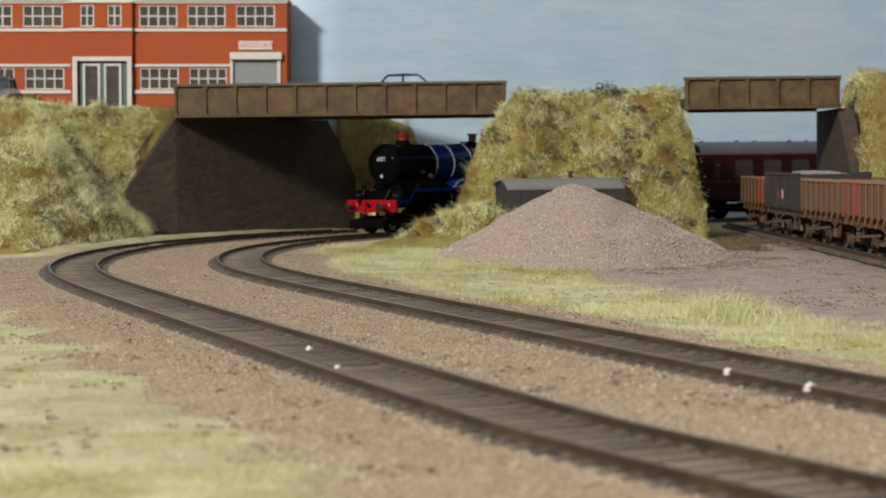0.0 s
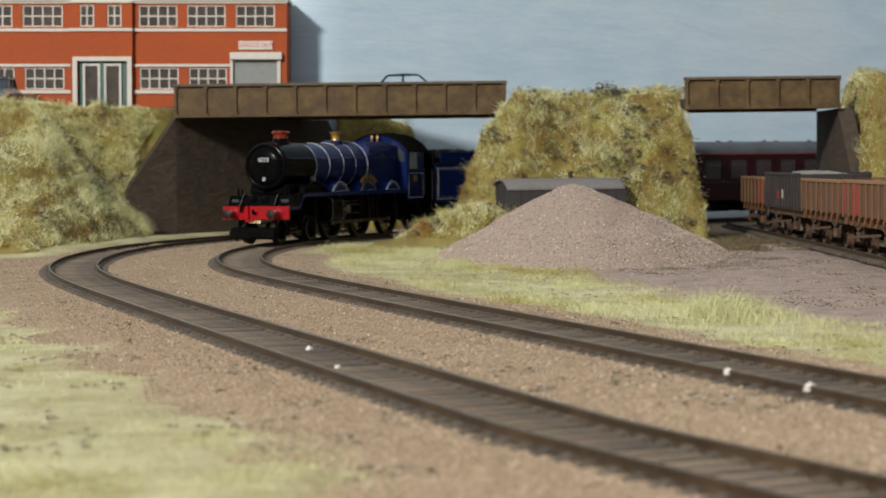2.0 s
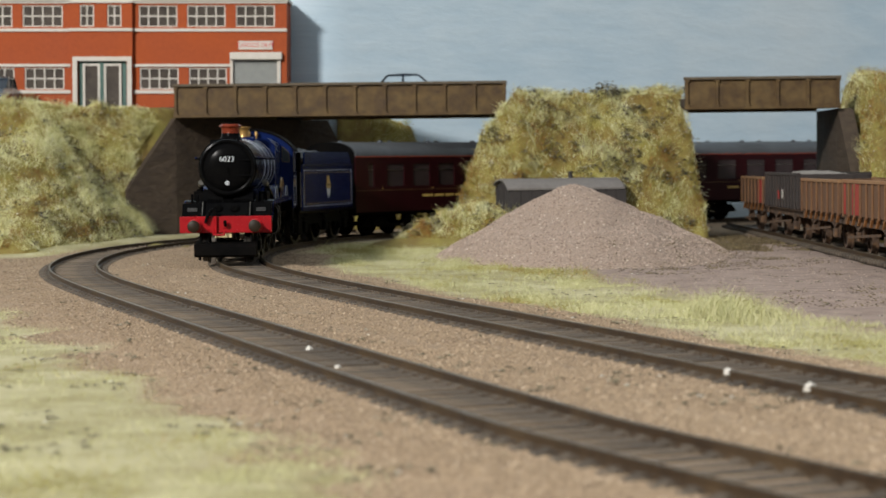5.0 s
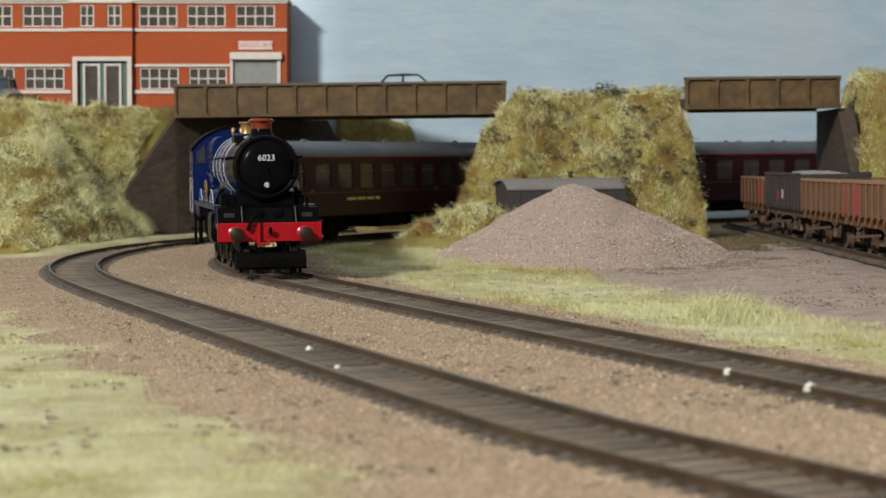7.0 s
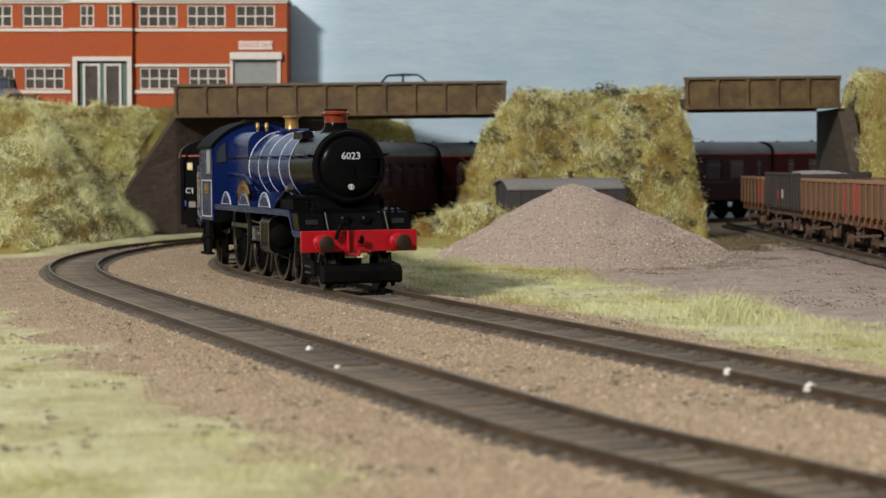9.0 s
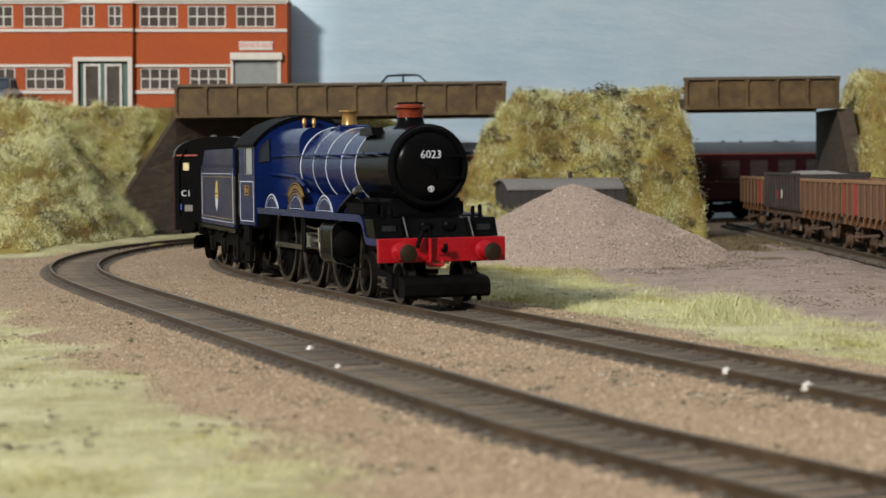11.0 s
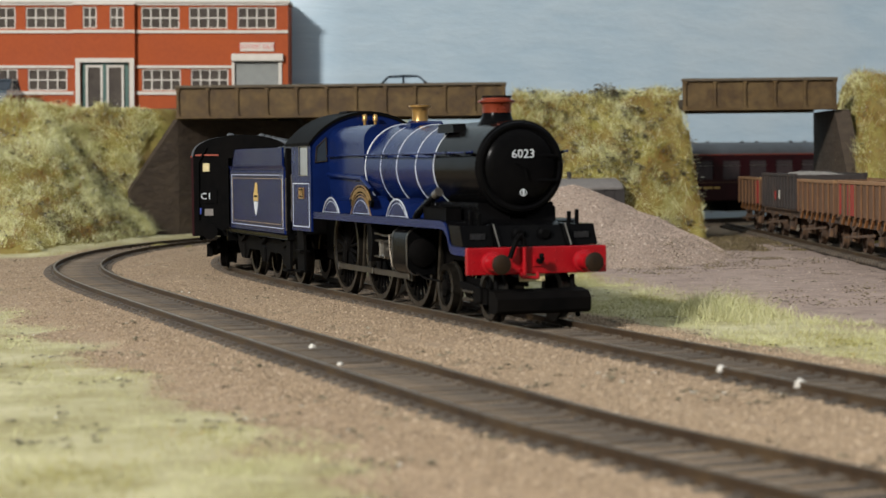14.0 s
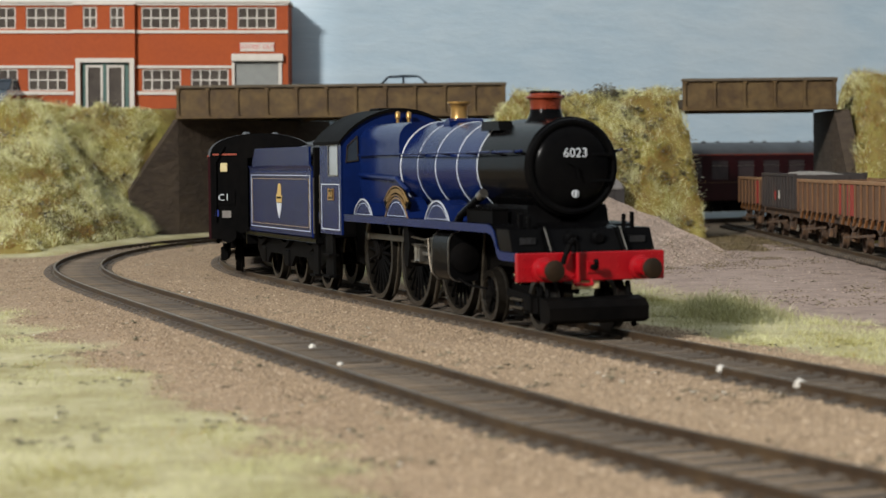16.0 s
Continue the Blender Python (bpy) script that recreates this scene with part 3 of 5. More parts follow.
# ---- bridges ----
def girder_bridge(label, x0, x1, y0, depth, z0, z1, panels, rise=0.0):
    """Plate girder parapets on both sides of a road deck."""
    b = empty("road_bridge", label, "bridge", "bridges")
    for y, nm in ((y0, "girder"), (y0 + depth, "girder")):
        x0 = x0 if y == y0 else x0 + 9
        g = part(nm, box(x0, x1, y, y + 2.2, z0 + 1.2, z1 - 1.4, bevel=0.2), GIRDER, b, "weathered olive-brown plate girder")
        part("girder_flange", box(x0 - 0.3, x1 + 0.3, y - 1.6, y + 3.6, z0, z0 + 1.4, bevel=0.2), GIRDER, g)
        part("girder_cap", box(x0 - 0.4, x1 + 0.4, y - 2.0, y + 4.0, z1 - 1.5, z1, bevel=0.25), GIRDER_CAP, g, "pale dusty coping of the girder")
        if y == y0:
            for k in range(panels + 1):
                x = x0 + 0.9 + (x1 - x0 - 1.8) * k / panels
                bm = bx(bmesh.new(), x - 0.75, x + 0.75, y - 1.3, y + 0.1, z0 + 1.3, z1 - 1.4, bevel=0.2)
                bx(bm, x - 1.15, x + 1.15, y - 1.5, y, z0 + 1.3, z0 + 2.6)
                bx(bm, x - 1.15, x + 1.15, y - 1.5, y, z1 - 2.7, z1 - 1.4)
                part("stiffener", bm, GIRDER, g)
    part("deck", box(x0 - 8.5, x1 - 0.5, y0 + 2.3, y0 + depth, z0 + 1.6, ROAD_Z - 0.4), ABUT, b, "dark soffit of the bridge deck")
    return b


def abutment(label, pts, top, back):
    """A leaning wall through the points (x, y, top height), with thickness to one side."""
    a = empty("abutment", label, "abutment", "abutments")
    for (x0, y0, t0), (x1, y1, t1) in zip(pts, pts[1:]):
        d = Vector((x1 - x0, y1 - y0)).normalized()
        nrm = Vector((-d.y, d.x)) * back
        bm = bmesh.new()
        lo, hi = [], []
        for (x, y, t) in ((x0, y0, t0), (x1, y1, t1)):
            lo += [bm.verts.new((x, y, FLOOR - 1)), bm.verts.new((x + nrm.x, y + nrm.y, FLOOR - 1))]
            hi += [bm.verts.new((x, y, t)), bm.verts.new((x + nrm.x, y + nrm.y, t))]
        for q in ((lo[0], lo[2], hi[2], hi[0]), (lo[1], hi[1], hi[3], lo[3]), (hi[0], hi[2], hi[3], hi[1]), (lo[0], hi[0], hi[1], lo[1]), (lo[2], lo[3], hi[3], hi[2]), (lo[0], lo[1], lo[3], lo[2])):
            bm.faces.new(q)
        part("wall_section", bm, ABUT, a)
    return a


# ---- factory ----
def factory():
    f = empty("factory", "red brick two-storey card factory with white bands", "building")
    K = 1170 / 3625
    def X(px):
        return (px - 784) * K
    def Zz(py):
        return 36.7 + (295.2 - py) * K
    Y, base, top, rear = 1170, 66.0, 131.0, 1200
    # places of the openings along the front, in units of K
    up = [(-45, 24), (42, 113), (247, 315), (332, 400), (418, 487)]
    up_b = [(145, 170), (193, 218)]
    low = [(-45, 27), (45, 115), (248, 317), (335, 402)]
    holes_main = [(X(a), X(b), Zz(47), Zz(9)) for a, b in up] + [(X(a), X(b), Zz(157), Zz(119)) for a, b in low] + [(X(413), X(491), base, Zz(104))]
    w = part("wall", pierced(bmesh.new(), X(-160), X(508), base, top, holes_main, Y, Y + 3.0), BRICK, f, "orange-red printed brick front")
    part("side_wall", box(X(508) - 3, X(508), Y + 3.0, rear - 3, base, top), BRICK, f)
    part("side_wall", box(X(-160), X(-160) + 3, Y + 3.0, rear - 3, base, top), BRICK, f)
    part("rear_wall", box(X(-160), X(508), rear - 3, rear, base, top), BRICK, f)
    part("roof", box(X(-160) - 1, X(508) + 1, Y - 1, rear + 1, top, top + 2), PAINT, f, "flat white-edged roof")
    door_hole = [(X(141), X(227), base, Zz(107))]
    bay = part("entrance_bay", pierced(bmesh.new(), X(128), X(237), base, top, door_hole + [(X(a), X(b), Zz(47), Zz(9)) for a, b in up_b], Y - 3.5, Y - 0.2), BRICK, f, "projecting brick entrance bay")

    def band(x0, x1, ya, yb, y, out=1.0):
        part("stone_band", box(X(x0), X(x1), y - out, y - 0.02, Zz(yb), Zz(ya), bevel=0.15), PAINT, f, "white painted band")
    for x0, x1, y in ((-160, 127.5, Y), (127, 238, Y - 3.5), (237.6, 508.5, Y)):
        band(x0, x1, 50, 55.5, y)
        band(x0, x1, 1, 6, y)
    band(-160, 127.5, 112.5, 117.5, Y)
    band(237.6, 408, 112.5, 117.5, Y)
    band(-160, 127.5, 158.5, 164.5, Y)
    band(237.6, 405, 158.5, 164.5, Y)

    def window(a, b, pa, pb, y, cols=4, rows=2):
        x0, x1, z0, z1 = X(a), X(b), Zz(pb), Zz(pa)
        bm = pierced(bmesh.new(), x0, x1, z0, z1, [(x0 + (x1 - x0) * c / cols + (0.75 if c == 0 else 0.38), x0 + (x1 - x0) * (c + 1) / cols - (0.75 if c == cols - 1 else 0.38),
                                                    z0 + (z1 - z0) * r / rows + (0.7 if r == 0 else 0.38), z0 + (z1 - z0) * (r + 1) / rows - (0.7 if r == rows - 1 else 0.38)) for c in range(cols) for r in range(rows)], y + 0.6, y + 1.4)
        wf = part("window", bm, PAINT, f, "white glazing bars")
        for c in range(cols):
            for r in range(rows):
                part("pane", box(x0 + (x1 - x0) * c / cols + 0.3, x0 + (x1 - x0) * (c + 1) / cols - 0.3, y + 1.45, y + 1.9, z0 + (z1 - z0) * r / rows + 0.3, z0 + (z1 - z0) * (r + 1) / rows - 0.3), PANE, wf)
    for a, b in up:
        window(a, b, 9, 47, Y)
    for a, b in low:
        window(a, b, 119, 157, Y)
    for a, b in up_b:
        window(a, b, 9, 47, Y - 3.5, cols=2)
    # entrance
    part("door_surround", pierced(bmesh.new(), X(132), X(236), base, Zz(100), [(X(140), X(228), base - 1, Zz(107.5))], Y - 4.6, Y - 3.55), PAINT, f, "white door surround")
    for x0, x1 in ((150, 178.5), (187, 216)):
        d = part("door", pierced(bmesh.new(), X(x0) - 0.3, X(x1) + 0.3, base, Zz(112), [(X(x0) + 1.0, X(x1) - 1.0, base + 2, Zz(116))], Y - 2.6, Y - 1.8), PAINT, f, "white framed glazed door")
        part("pane", box(X(x0) + 0.6, X(x1) - 0.6, Y - 1.75, Y - 1.4, base + 1.6, Zz(115)), PANE, d)
    part("door_backing", box(X(141), X(227), Y - 1.3, Y - 0.6, base, Zz(107)), DOOR_GREEN, f, "dark green door panel")
    part("door_post", box(X(179.5), X(186), Y - 3.0, Y - 1.9, base, Zz(110)), DOOR_GREEN, f, "green centre post")
    # goods door
    part("lintel", box(X(408), X(500), Y - 3.4, Y - 0.02, Zz(105), Zz(92), bevel=0.3), PAINT, f, "white canopy over the shutter")
    for x0, x1 in ((408, 413), (491, 497)):
        part("jamb", box(X(x0), X(x1), Y - 1.2, Y - 0.02, base, Zz(105)), PAINT, f)
    sh = empty("roller_shutter", "", "")
    sh.parent = f
    n = 26
    h = (Zz(104) - base) / n
    for k in range(n):
        bm = prism(bmesh.new(), [(Y + 1.2, base + k * h), (Y + 0.6, base + (k + 0.25) * h), (Y + 0.6, base + (k + 0.75) * h), (Y + 1.2, base + (k + 0.97) * h), (Y + 1.9, base + (k + 0.97) * h), (Y + 1.9, base + k * h)], X(413), X(491), "x")
        part("shutter_slat", bm, SHUTTER, sh)
    sg = part("sign_board", box(X(423), X(483), Y - 0.9, Y - 0.02, Zz(87), Zz(72)), PAINT, f, "white board with red capitals")
    letters("sign_letters", "GOODS OUT", 3.5, SIGN_RED, sg, mm_pose((X(423) + X(483)) / 2, Y - 1.0, (Zz(87) + Zz(72)) / 2, 90, 0, 0))
    # the whole card kit leans a touch
    piv = mm_pose(X(508), Y, base)
    f.matrix_basis = mm_pose(1.0, 0, -1.9) @ piv @ pose(0, 0, 0, 0, 0.63, 0) @ piv.inverted()
    return f


PANE = mat("factory_pane", rgb("544D46"), rgb("403A35"), 9, 0.12, 0, 0)


# ---- gravel heap and grounded van ----
def heap_h(x, y):
    u, v = (x - 57) / np.where(x > 57, 70.0, 62.0), (y - 890) / 118.0
    r = np.sqrt(u * u + v * v)
    n = wave(x, y, 30, 41) * 1.6 + wave(x, y, 9, 42) * 0.7
    core = 33.5 * np.clip(1 - r, 0, 1) ** 0.92
    core = np.where(r < 0.1, 33.5 * 0.905 + (0.1 - r) * 12, core)
    return FLOOR - 2.2 + core + n * smooth(0, 0.3, 1 - r)


def gravel_heap():
    xs, ys = np.arange(-12, 126, 2.0), np.arange(766, 1012, 3.0)
    X, Y = np.meshgrid(xs, ys)
    Z = heap_h(X.ravel(), Y.ravel())
    nx, ny = len(xs), len(ys)
    idx = np.arange(nx * ny).reshape(ny, nx)
    q = np.stack([idx[:-1, :-1], idx[:-1, 1:], idx[1:, 1:], idx[1:, :-1]], -1).reshape(-1, 4)
    q = q[(Z[q] > FLOOR - 2.1).any(1)]
    ob = raw("heap", np.c_[X.ravel(), Y.ravel(), Z], q, GRAVEL, smooth=True)
    tagged(ob, "heap of pinkish-grey gravel tipped in the yard", "gravel heap")
    x, y = scatter(26000, -8, 122, 770, 960)
    z = heap_h(x, y)
    k = z > FLOOR - 1.2
    crumbs("gravel_stones", x[k], y[k], z[k], 0.95, STONES_PILE, "loose pinkish-grey stones on the heap")
    x, y = scatter(8000, 62, 140, 762, 930)
    z = np.maximum(heap_h(x, y), ground_height(x, y))
    k = (z < FLOOR + 9) & (wave(x, y * 0.5, 14, 43) + rng.normal(0, 0.3, len(x)) > 0.35) & (heap_h(x, y) > FLOOR - 4)
    crumbs("heap_litter", x[k], y[k], z[k] + 0.15, 0.65, SCRUB, "brown scraps along the foot of the heap", "litter", 0.5)


def grounded_van():
    v = empty("grounded_van", "dark grey grounded goods van body with pale roof", "van body")
    L, W, H = 57, 30, 24
    part("body", box(0, L, 0, W, -4, H, bevel=0.3), VAN_GREY, v)
    for k in range(11):
        part("side_plank", box(0.5 + k * 5.4, 5.5 + k * 5.4, -0.35, -0.02, -3.5, H - 0.5, bevel=0.1), VAN_GREY, v)
    for k in range(5):
        part("end_plank", box(-0.4, -0.02, 0.6 + k * 5.85, 6.1 + k * 5.85, -3.5, H, bevel=0.1), VAN_GREY, v)
    for y in (8, 22):
        part("end_post", box(-1.6, -0.42, y - 0.8, y + 0.8, -3.5, H), VAN_GREY, v)
    roof = [(W / 2 + r[0], r[1]) for r in arc(0, H - 26, 30.4, 58, 122, 12)]
    prof = [(u, z) for u, z in roof] + [(u, z - 1.0) for u, z in reversed(roof)]
    part("roof", prism(bmesh.new(), prof, -1.5, L + 1.5, "x"), VAN_ROOF, v, "dusty pale grey curved roof", smooth=40)
    bm = prism(bmesh.new(), [(0.5, H - 0.2)] + [(u, z - 1.02) for u, z in reversed(roof[1:-1])] + [(W - 0.5, H - 0.2)], 0.05, L - 0.05, "x")
    part("roof_end", bm, VAN_GREY, v)
    part("stovepipe", lathe(bmesh.new(), [(1.1, 26), (1.1, 31), (1.5, 31), (1.5, 31.8), (1.0, 31.8)], (35, 15, 0), n=12), VAN_GREY, v, "short stove chimney")
    v.matrix_basis = mm_pose(33, 1004, 0, 0, 0, 12)
    return v


# ---- motor cars ----
def motor_car(label, m, paint, glass):
    c = empty("car", label, "car", "parked cars")
    L, W = 54, 21
    side = [(0, 4), (0.6, 9.5), (3, 11.2), (16, 12.0), (40, 12.0), (51, 11.0), (53.6, 9), (54, 4.5), (50, 3), (4, 3)]
    part("body", prism(bmesh.new(), side, 0, W, "y"), paint, c, smooth=30)
    part("cabin_glass", prism(bmesh.new(), [(14.6, 12), (19.5, 17.4), (36, 17.8), (43.5, 12)], 1.0, W - 1.0, "y"), glass, c)
    part("roof", prism(bmesh.new(), [(18.4, 17.3), (20, 18.4), (28, 18.9), (36, 18.6), (38, 17.6)], 0.8, W - 0.8, "y"), paint, c, smooth=40)
    for pts in ([(13.6, 12), (15.0, 12), (20.2, 17.8), (18.8, 17.8)], [(27.4, 12), (28.8, 12), (28.6, 18), (27.6, 18)], [(42.6, 12), (44.4, 12), (37.4, 17.9), (36, 17.9)]):
        for y in (0.6, W - 1.4):
            part("pillar", prism(bmesh.new(), pts, y, y + 0.8, "y"), paint, c)
    for x in (10, 43):
        for y in (0.2, W - 3.2):
            part("wheel", lathe(bmesh.new(), [(1.8, 0), (4.0, 0.2), (4.1, 2.6), (1.8, 3.0)], (x, y, 4.1), "y", 18), TYRE, c)
    part("bumper", box(-0.9, 0.4, 1, W - 1, 4.2, 6.2, bevel=0.3), STEEL, c, "chrome bumper")
    c.matrix_basis = m
    return c
TYRE_STEEL = mat("tyre_steel", rgb("332F29"), rgb("221F1B"), 2, 0.3, 0.7, 0.05)


# ---- rolling stock. x runs forward from the front beam, y to the left, z up from the rail ----
MOVING = []   # (object, kind, numbers) for motions()


def wheelset(name, parent, x, r, spokes, face=9.3, label=""):
    """Two wheels on an axle, turning about the axle."""
    w = part(name, cy(bmesh.new(), (0, -face, 0), (0, face, 0), 1.1, n=10), FRAME_BLACK, parent, label, smooth=40)
    spoke = None
    for s in (-1, 1):
        inner = (r - 1.5) if spokes else 1.5
        part("tyre", lathe(bmesh.new(), [(inner, s * (face - 2.6)), (r + 0.5, s * (face - 2.6)), (r + 0.5, s * (face - 2.1)), (r, s * (face - 1.9)), (r - 0.12, s * face), (r - 1.5, s * face), (r - 1.7, s * (face - 0.6)), (inner, s * (face - 0.6)), (inner, s * (face - 2.6))], axis="y", n=36, caps=False), TYRE_STEEL if spokes else FRAME_BLACK, w, smooth=40)
        part("hub", lathe(bmesh.new(), [(2.1, s * (face - 2)), (2.1, s * (face + 0.2)), (1.3, s * (face + 0.4))], axis="y", n=14), FRAME_BLACK, w, smooth=40)
        for k in range(spokes):
            if spoke is None:
                spoke = part("spoke", cy(bmesh.new(), (0, 0, 1.8), (0, 0, r - 1.2), 0.55, 0.36, n=6), FRAME_BLACK, w)
                sp = spoke
            else:
                sp = new("spoke", spoke.data)
                sp.parent = w
            sp.matrix_basis = mm_pose(0, s * (face - 0.9), 0, 0, k * 360 / spokes, 0)
        if r > 10:
            part("crank", box(-6.4, 1.5, *sorted((s * (face - 0.4), s * (face + 0.6))), -1.5, 1.5, bevel=0.4), FRAME_BLACK, w)
            part("crankpin", cy(bmesh.new(), (-5.2, s * face, 0), (-5.2, s * (face + 2.0), 0), 0.8, n=10), STEEL, w, "bright crankpin")
    w.matrix_basis = mm_pose(x, 0, r)
    MOVING.append((w, "wheel", (x, r)))
    return w


def locomotive():
    lo = empty("steam_locomotive", "blue express steam locomotive with red buffer beam, on the track", "locomotive")
    C = 35.9
    # smokebox, boiler, firebox
    sm = part("smokebox", lathe(bmesh.new(), [(9.2, -10.6), (10.6, -10.6), (11.15, -11.2), (11.15, -41)], (0, 0, C), "x", 48), LOCO_BLACK, lo, smooth=35)
    part("smokebox_ring", lathe(bmesh.new(), [(9.4, -10.7), (9.4, -10.1), (9.9, -9.9), (10.5, -10.1), (10.7, -10.7)], (0, 0, C), "x", 48, caps=False), LOCO_BLACK, sm, smooth=35)
    door = part("smokebox_door", lathe(bmesh.new(), [(0.3, -8.6), (4, -8.8), (7, -9.3), (8.6, -10.0), (9.1, -10.7)], (0, 0, C), "x", 48), LOCO_BLACK, lo, "domed black smokebox door", smooth=35)
    for z in (C - 3.2, C + 2.6):
        part("hinge_strap", box(-9.6, -8.9, -0.5, 8.6, z - 0.35, z + 0.35, bevel=0.1), LOCO_BLACK, door)
    part("dart_handle", tube(bmesh.new(), [(-8.8, 0, C), (-7.9, 0, C), (-7.9, 0.6, C - 2.6)], 0.18), LOCO_BLACK, door)
    part("dart_handle", tube(bmesh.new(), [(-8.2, 0, C), (-8.2, -2.2, C + 1.0)], 0.16), LOCO_BLACK, door)
    letters("number", "6023", 2.95, WHITE_LINE, door, mm_pose(-8.55, 0, 38.9, 90, 0, 90), "white painted running number")
    bdg = part("badge", lathe(bmesh.new(), [(0.84, -9.0), (0.84, -8.6)], (0, 0, 29.9), "x", 20), WHITE_LINE, door, "small round white badge")
    part("badge_mark", lathe(bmesh.new(), [(0.64, -8.6), (0.64, -8.55)], (0, 0, 29.9), "x", 16), LOCO_BLACK, bdg)
    part("badge_bar", box(-8.6, -8.5, -0.25, 0.25, 29.2, 30.6), WHITE_LINE, bdg)
    bo = part("boiler", lathe(bmesh.new(), [(10.75, -41), (11.0, -60), (11.9, -97.5)], (0, 0, C), "x", 48), BLUE, lo, smooth=35)
    for x, r, w in ((-41.9, 10.95, 0.2), (-56, 10.97, 0.2), (-71, 11.26, 0.17), (-84, 11.58, 0.1), (-97, 11.92, 0.34)):
        part("boiler_band", lathe(bmesh.new(), [(r, x - w), (r + 0.12, x - w * 0.8), (r + 0.12, x + w * 0.8), (r, x + w)], (0, 0, C), "x", 48, caps=False), WHITE_LINE, bo, "white lined boiler band")
    # squared firebox with rounded shoulders
    sect = arc(7.2, 43.0, 4.9, 0, 78, 6) + arc(-7.2, 43.0, 4.9, 102, 180, 6) + [(-11.3, 24), (11.3, 24)]
    sect = [(12.0, 30), ] + sect[:7] + sect[7:14] + [(-12.0, 30), (-11.2, 23.5), (11.2, 23.5)]
    part("firebox", prism(bmesh.new(), sect, -133, -97.6, "x"), BLUE, lo, smooth=35)
    for k in range(4):
        for j in range(2):
            part("washout_plug", lathe(bmesh.new(), [(0.7, 0), (0.7, 0.25), (0.4, 0.4)], (-104 - k * 7, -12.15 if j else 12.1, 42), "y", 8), BLUE, lo)
    # chimney, safety valve
    ch = part("chimney", lathe(bmesh.new(), [(5.4, 45.4), (4.3, 46.8), (3.75, 47.8), (3.5, 49.0)], (-26, 0, 0), n=28), LOCO_BLACK, lo, smooth=50)
    part("chimney_cap", lathe(bmesh.new(), [(3.55, 49.0), (3.5, 50.6), (3.75, 51.2), (4.55, 51.55), (4.55, 51.9), (3.7, 52.2), (3.5, 52.6)], (-26, 0, 0), n=32, caps=False), COPPER, ch, "reddish copper cap", smooth=35)
    part("chimney_lip", lathe(bmesh.new(), [(3.5, 52.55), (3.6, 52.7), (3.55, 53.1), (2.9, 53.1), (2.7, 50.5)], (-26, 0, 0), n=28), FRAME_BLACK, ch, "sooty chimney lip", smooth=35)
    part("safety_valve_bonnet", lathe(bmesh.new(), [(3.3, 46.4), (2.6, 47.3), (2.2, 48.6), (2.1, 50.6), (2.25, 51.6), (3.0, 52.1), (3.0, 52.6), (1.8, 52.65), (1.6, 51)], (-85, 0, 0), n=28), BRASS, lo, "polished brass bonnet", smooth=50)
    part("clack_box", prism(bmesh.new(), [(-90, 46), (-79.5, 46), (-79.2, 47.6), (-80.4, 48.3), (-81.8, 47.8), (-84, 47.4), (-89, 47.2)], -4.6, 4.6, "y"), BLUE, lo, smooth=60)
    for y in (-1.6, 1.6):
        part("whistle", lathe(bmesh.new(), [(0.45, 47), (0.45, 49.3), (0.75, 49.4), (0.75, 51), (0.3, 51.4)], (-131, y, 0), n=12), BRASS, lo, "brass whistle", smooth=50)
    # handrails and pipes
    for s in (-1, 1):
        hr = part("handrail", tube(bmesh.new(), [(-131, s * 13.1, 39.4), (-60, s * 12.6, 39.4), (-13, s * 12.3, 39.4), (-10.5, s * 12.0, 39.6)], 0.27), BLUE, lo)
        for x in (-120, -100, -80, -62, -44, -28, -14):
            part("handrail_knob", cy(bmesh.new(), (x, s * 10.2, 39.1), (x, s * 12.7, 39.4), 0.4, n=8), LOCO_BLACK, hr)
        part("steam_pipe", tube(bmesh.new(), [(-34, s * 12.5, 29.8), (-45, s * 14.0, 24.6), (-49, s * 14.0, 22.0)], 0.95, n=14), LOCO_BLACK, lo)
        part("steam_pipe_flange", cy(bmesh.new(), (-33.6, s * 12.4, 30.0), (-35.4, s * 12.7, 29.1), 1.15, n=14), STEEL, lo, "bright pipe flange")
        part("smokebox_saddle", prism(bmesh.new(), [(-12, 22.5), (-42, 22.5), (-40, 27.5), (-14, 27.5)], s * 2, s * 9.5, "y"), LOCO_BLACK, lo)
        lub = part("lubricator", box(-40, -23, s * 10.8, s * 14.0, 23.0, 26.4, bevel=0.3), FRAME_BLACK, lo)
        for k in range(9):
            part("lubricator_pipe", cy(bmesh.new(), (-39 + k * 1.85, s * 13.2, 26.3), (-39 + k * 1.85, s * 13.0, 27.5), 0.22, n=6), FRAME_BLACK, lub)
    part("ejector_box", prism(bmesh.new(), [(-45, 44.4), (-32.5, 44.4), (-33.5, 46.6), (-44, 46.6)], -8.8, -5.4, "y"), LOCO_BLACK, lo)
    part("ejector_pipe", tube(bmesh.new(), [(-131, -12.6, 34.0), (-98, -12.6, 33.0), (-90, -12.4, 30)], 0.7, n=10), BLUE, lo)
    # running plate with its drop to the beam
    edge = [(-158, 23.3), (-19, 23.3)] + [(-19 + 5.5 * math.sin(a), 23.3 - 5 + 5 * math.cos(a)) for a in (0.4, 0.8, 1.2)] + [(-13.2, 18.6), (-12, 17.8), (-10, 17.5), (-0.3, 17.5)]
    under = [(x, z - 1.0) for x, z in reversed(edge)]
    part("running_plate", prism(bmesh.new(), edge + under, -16.9, 16.9, "y"), LOCO_BLACK, lo)
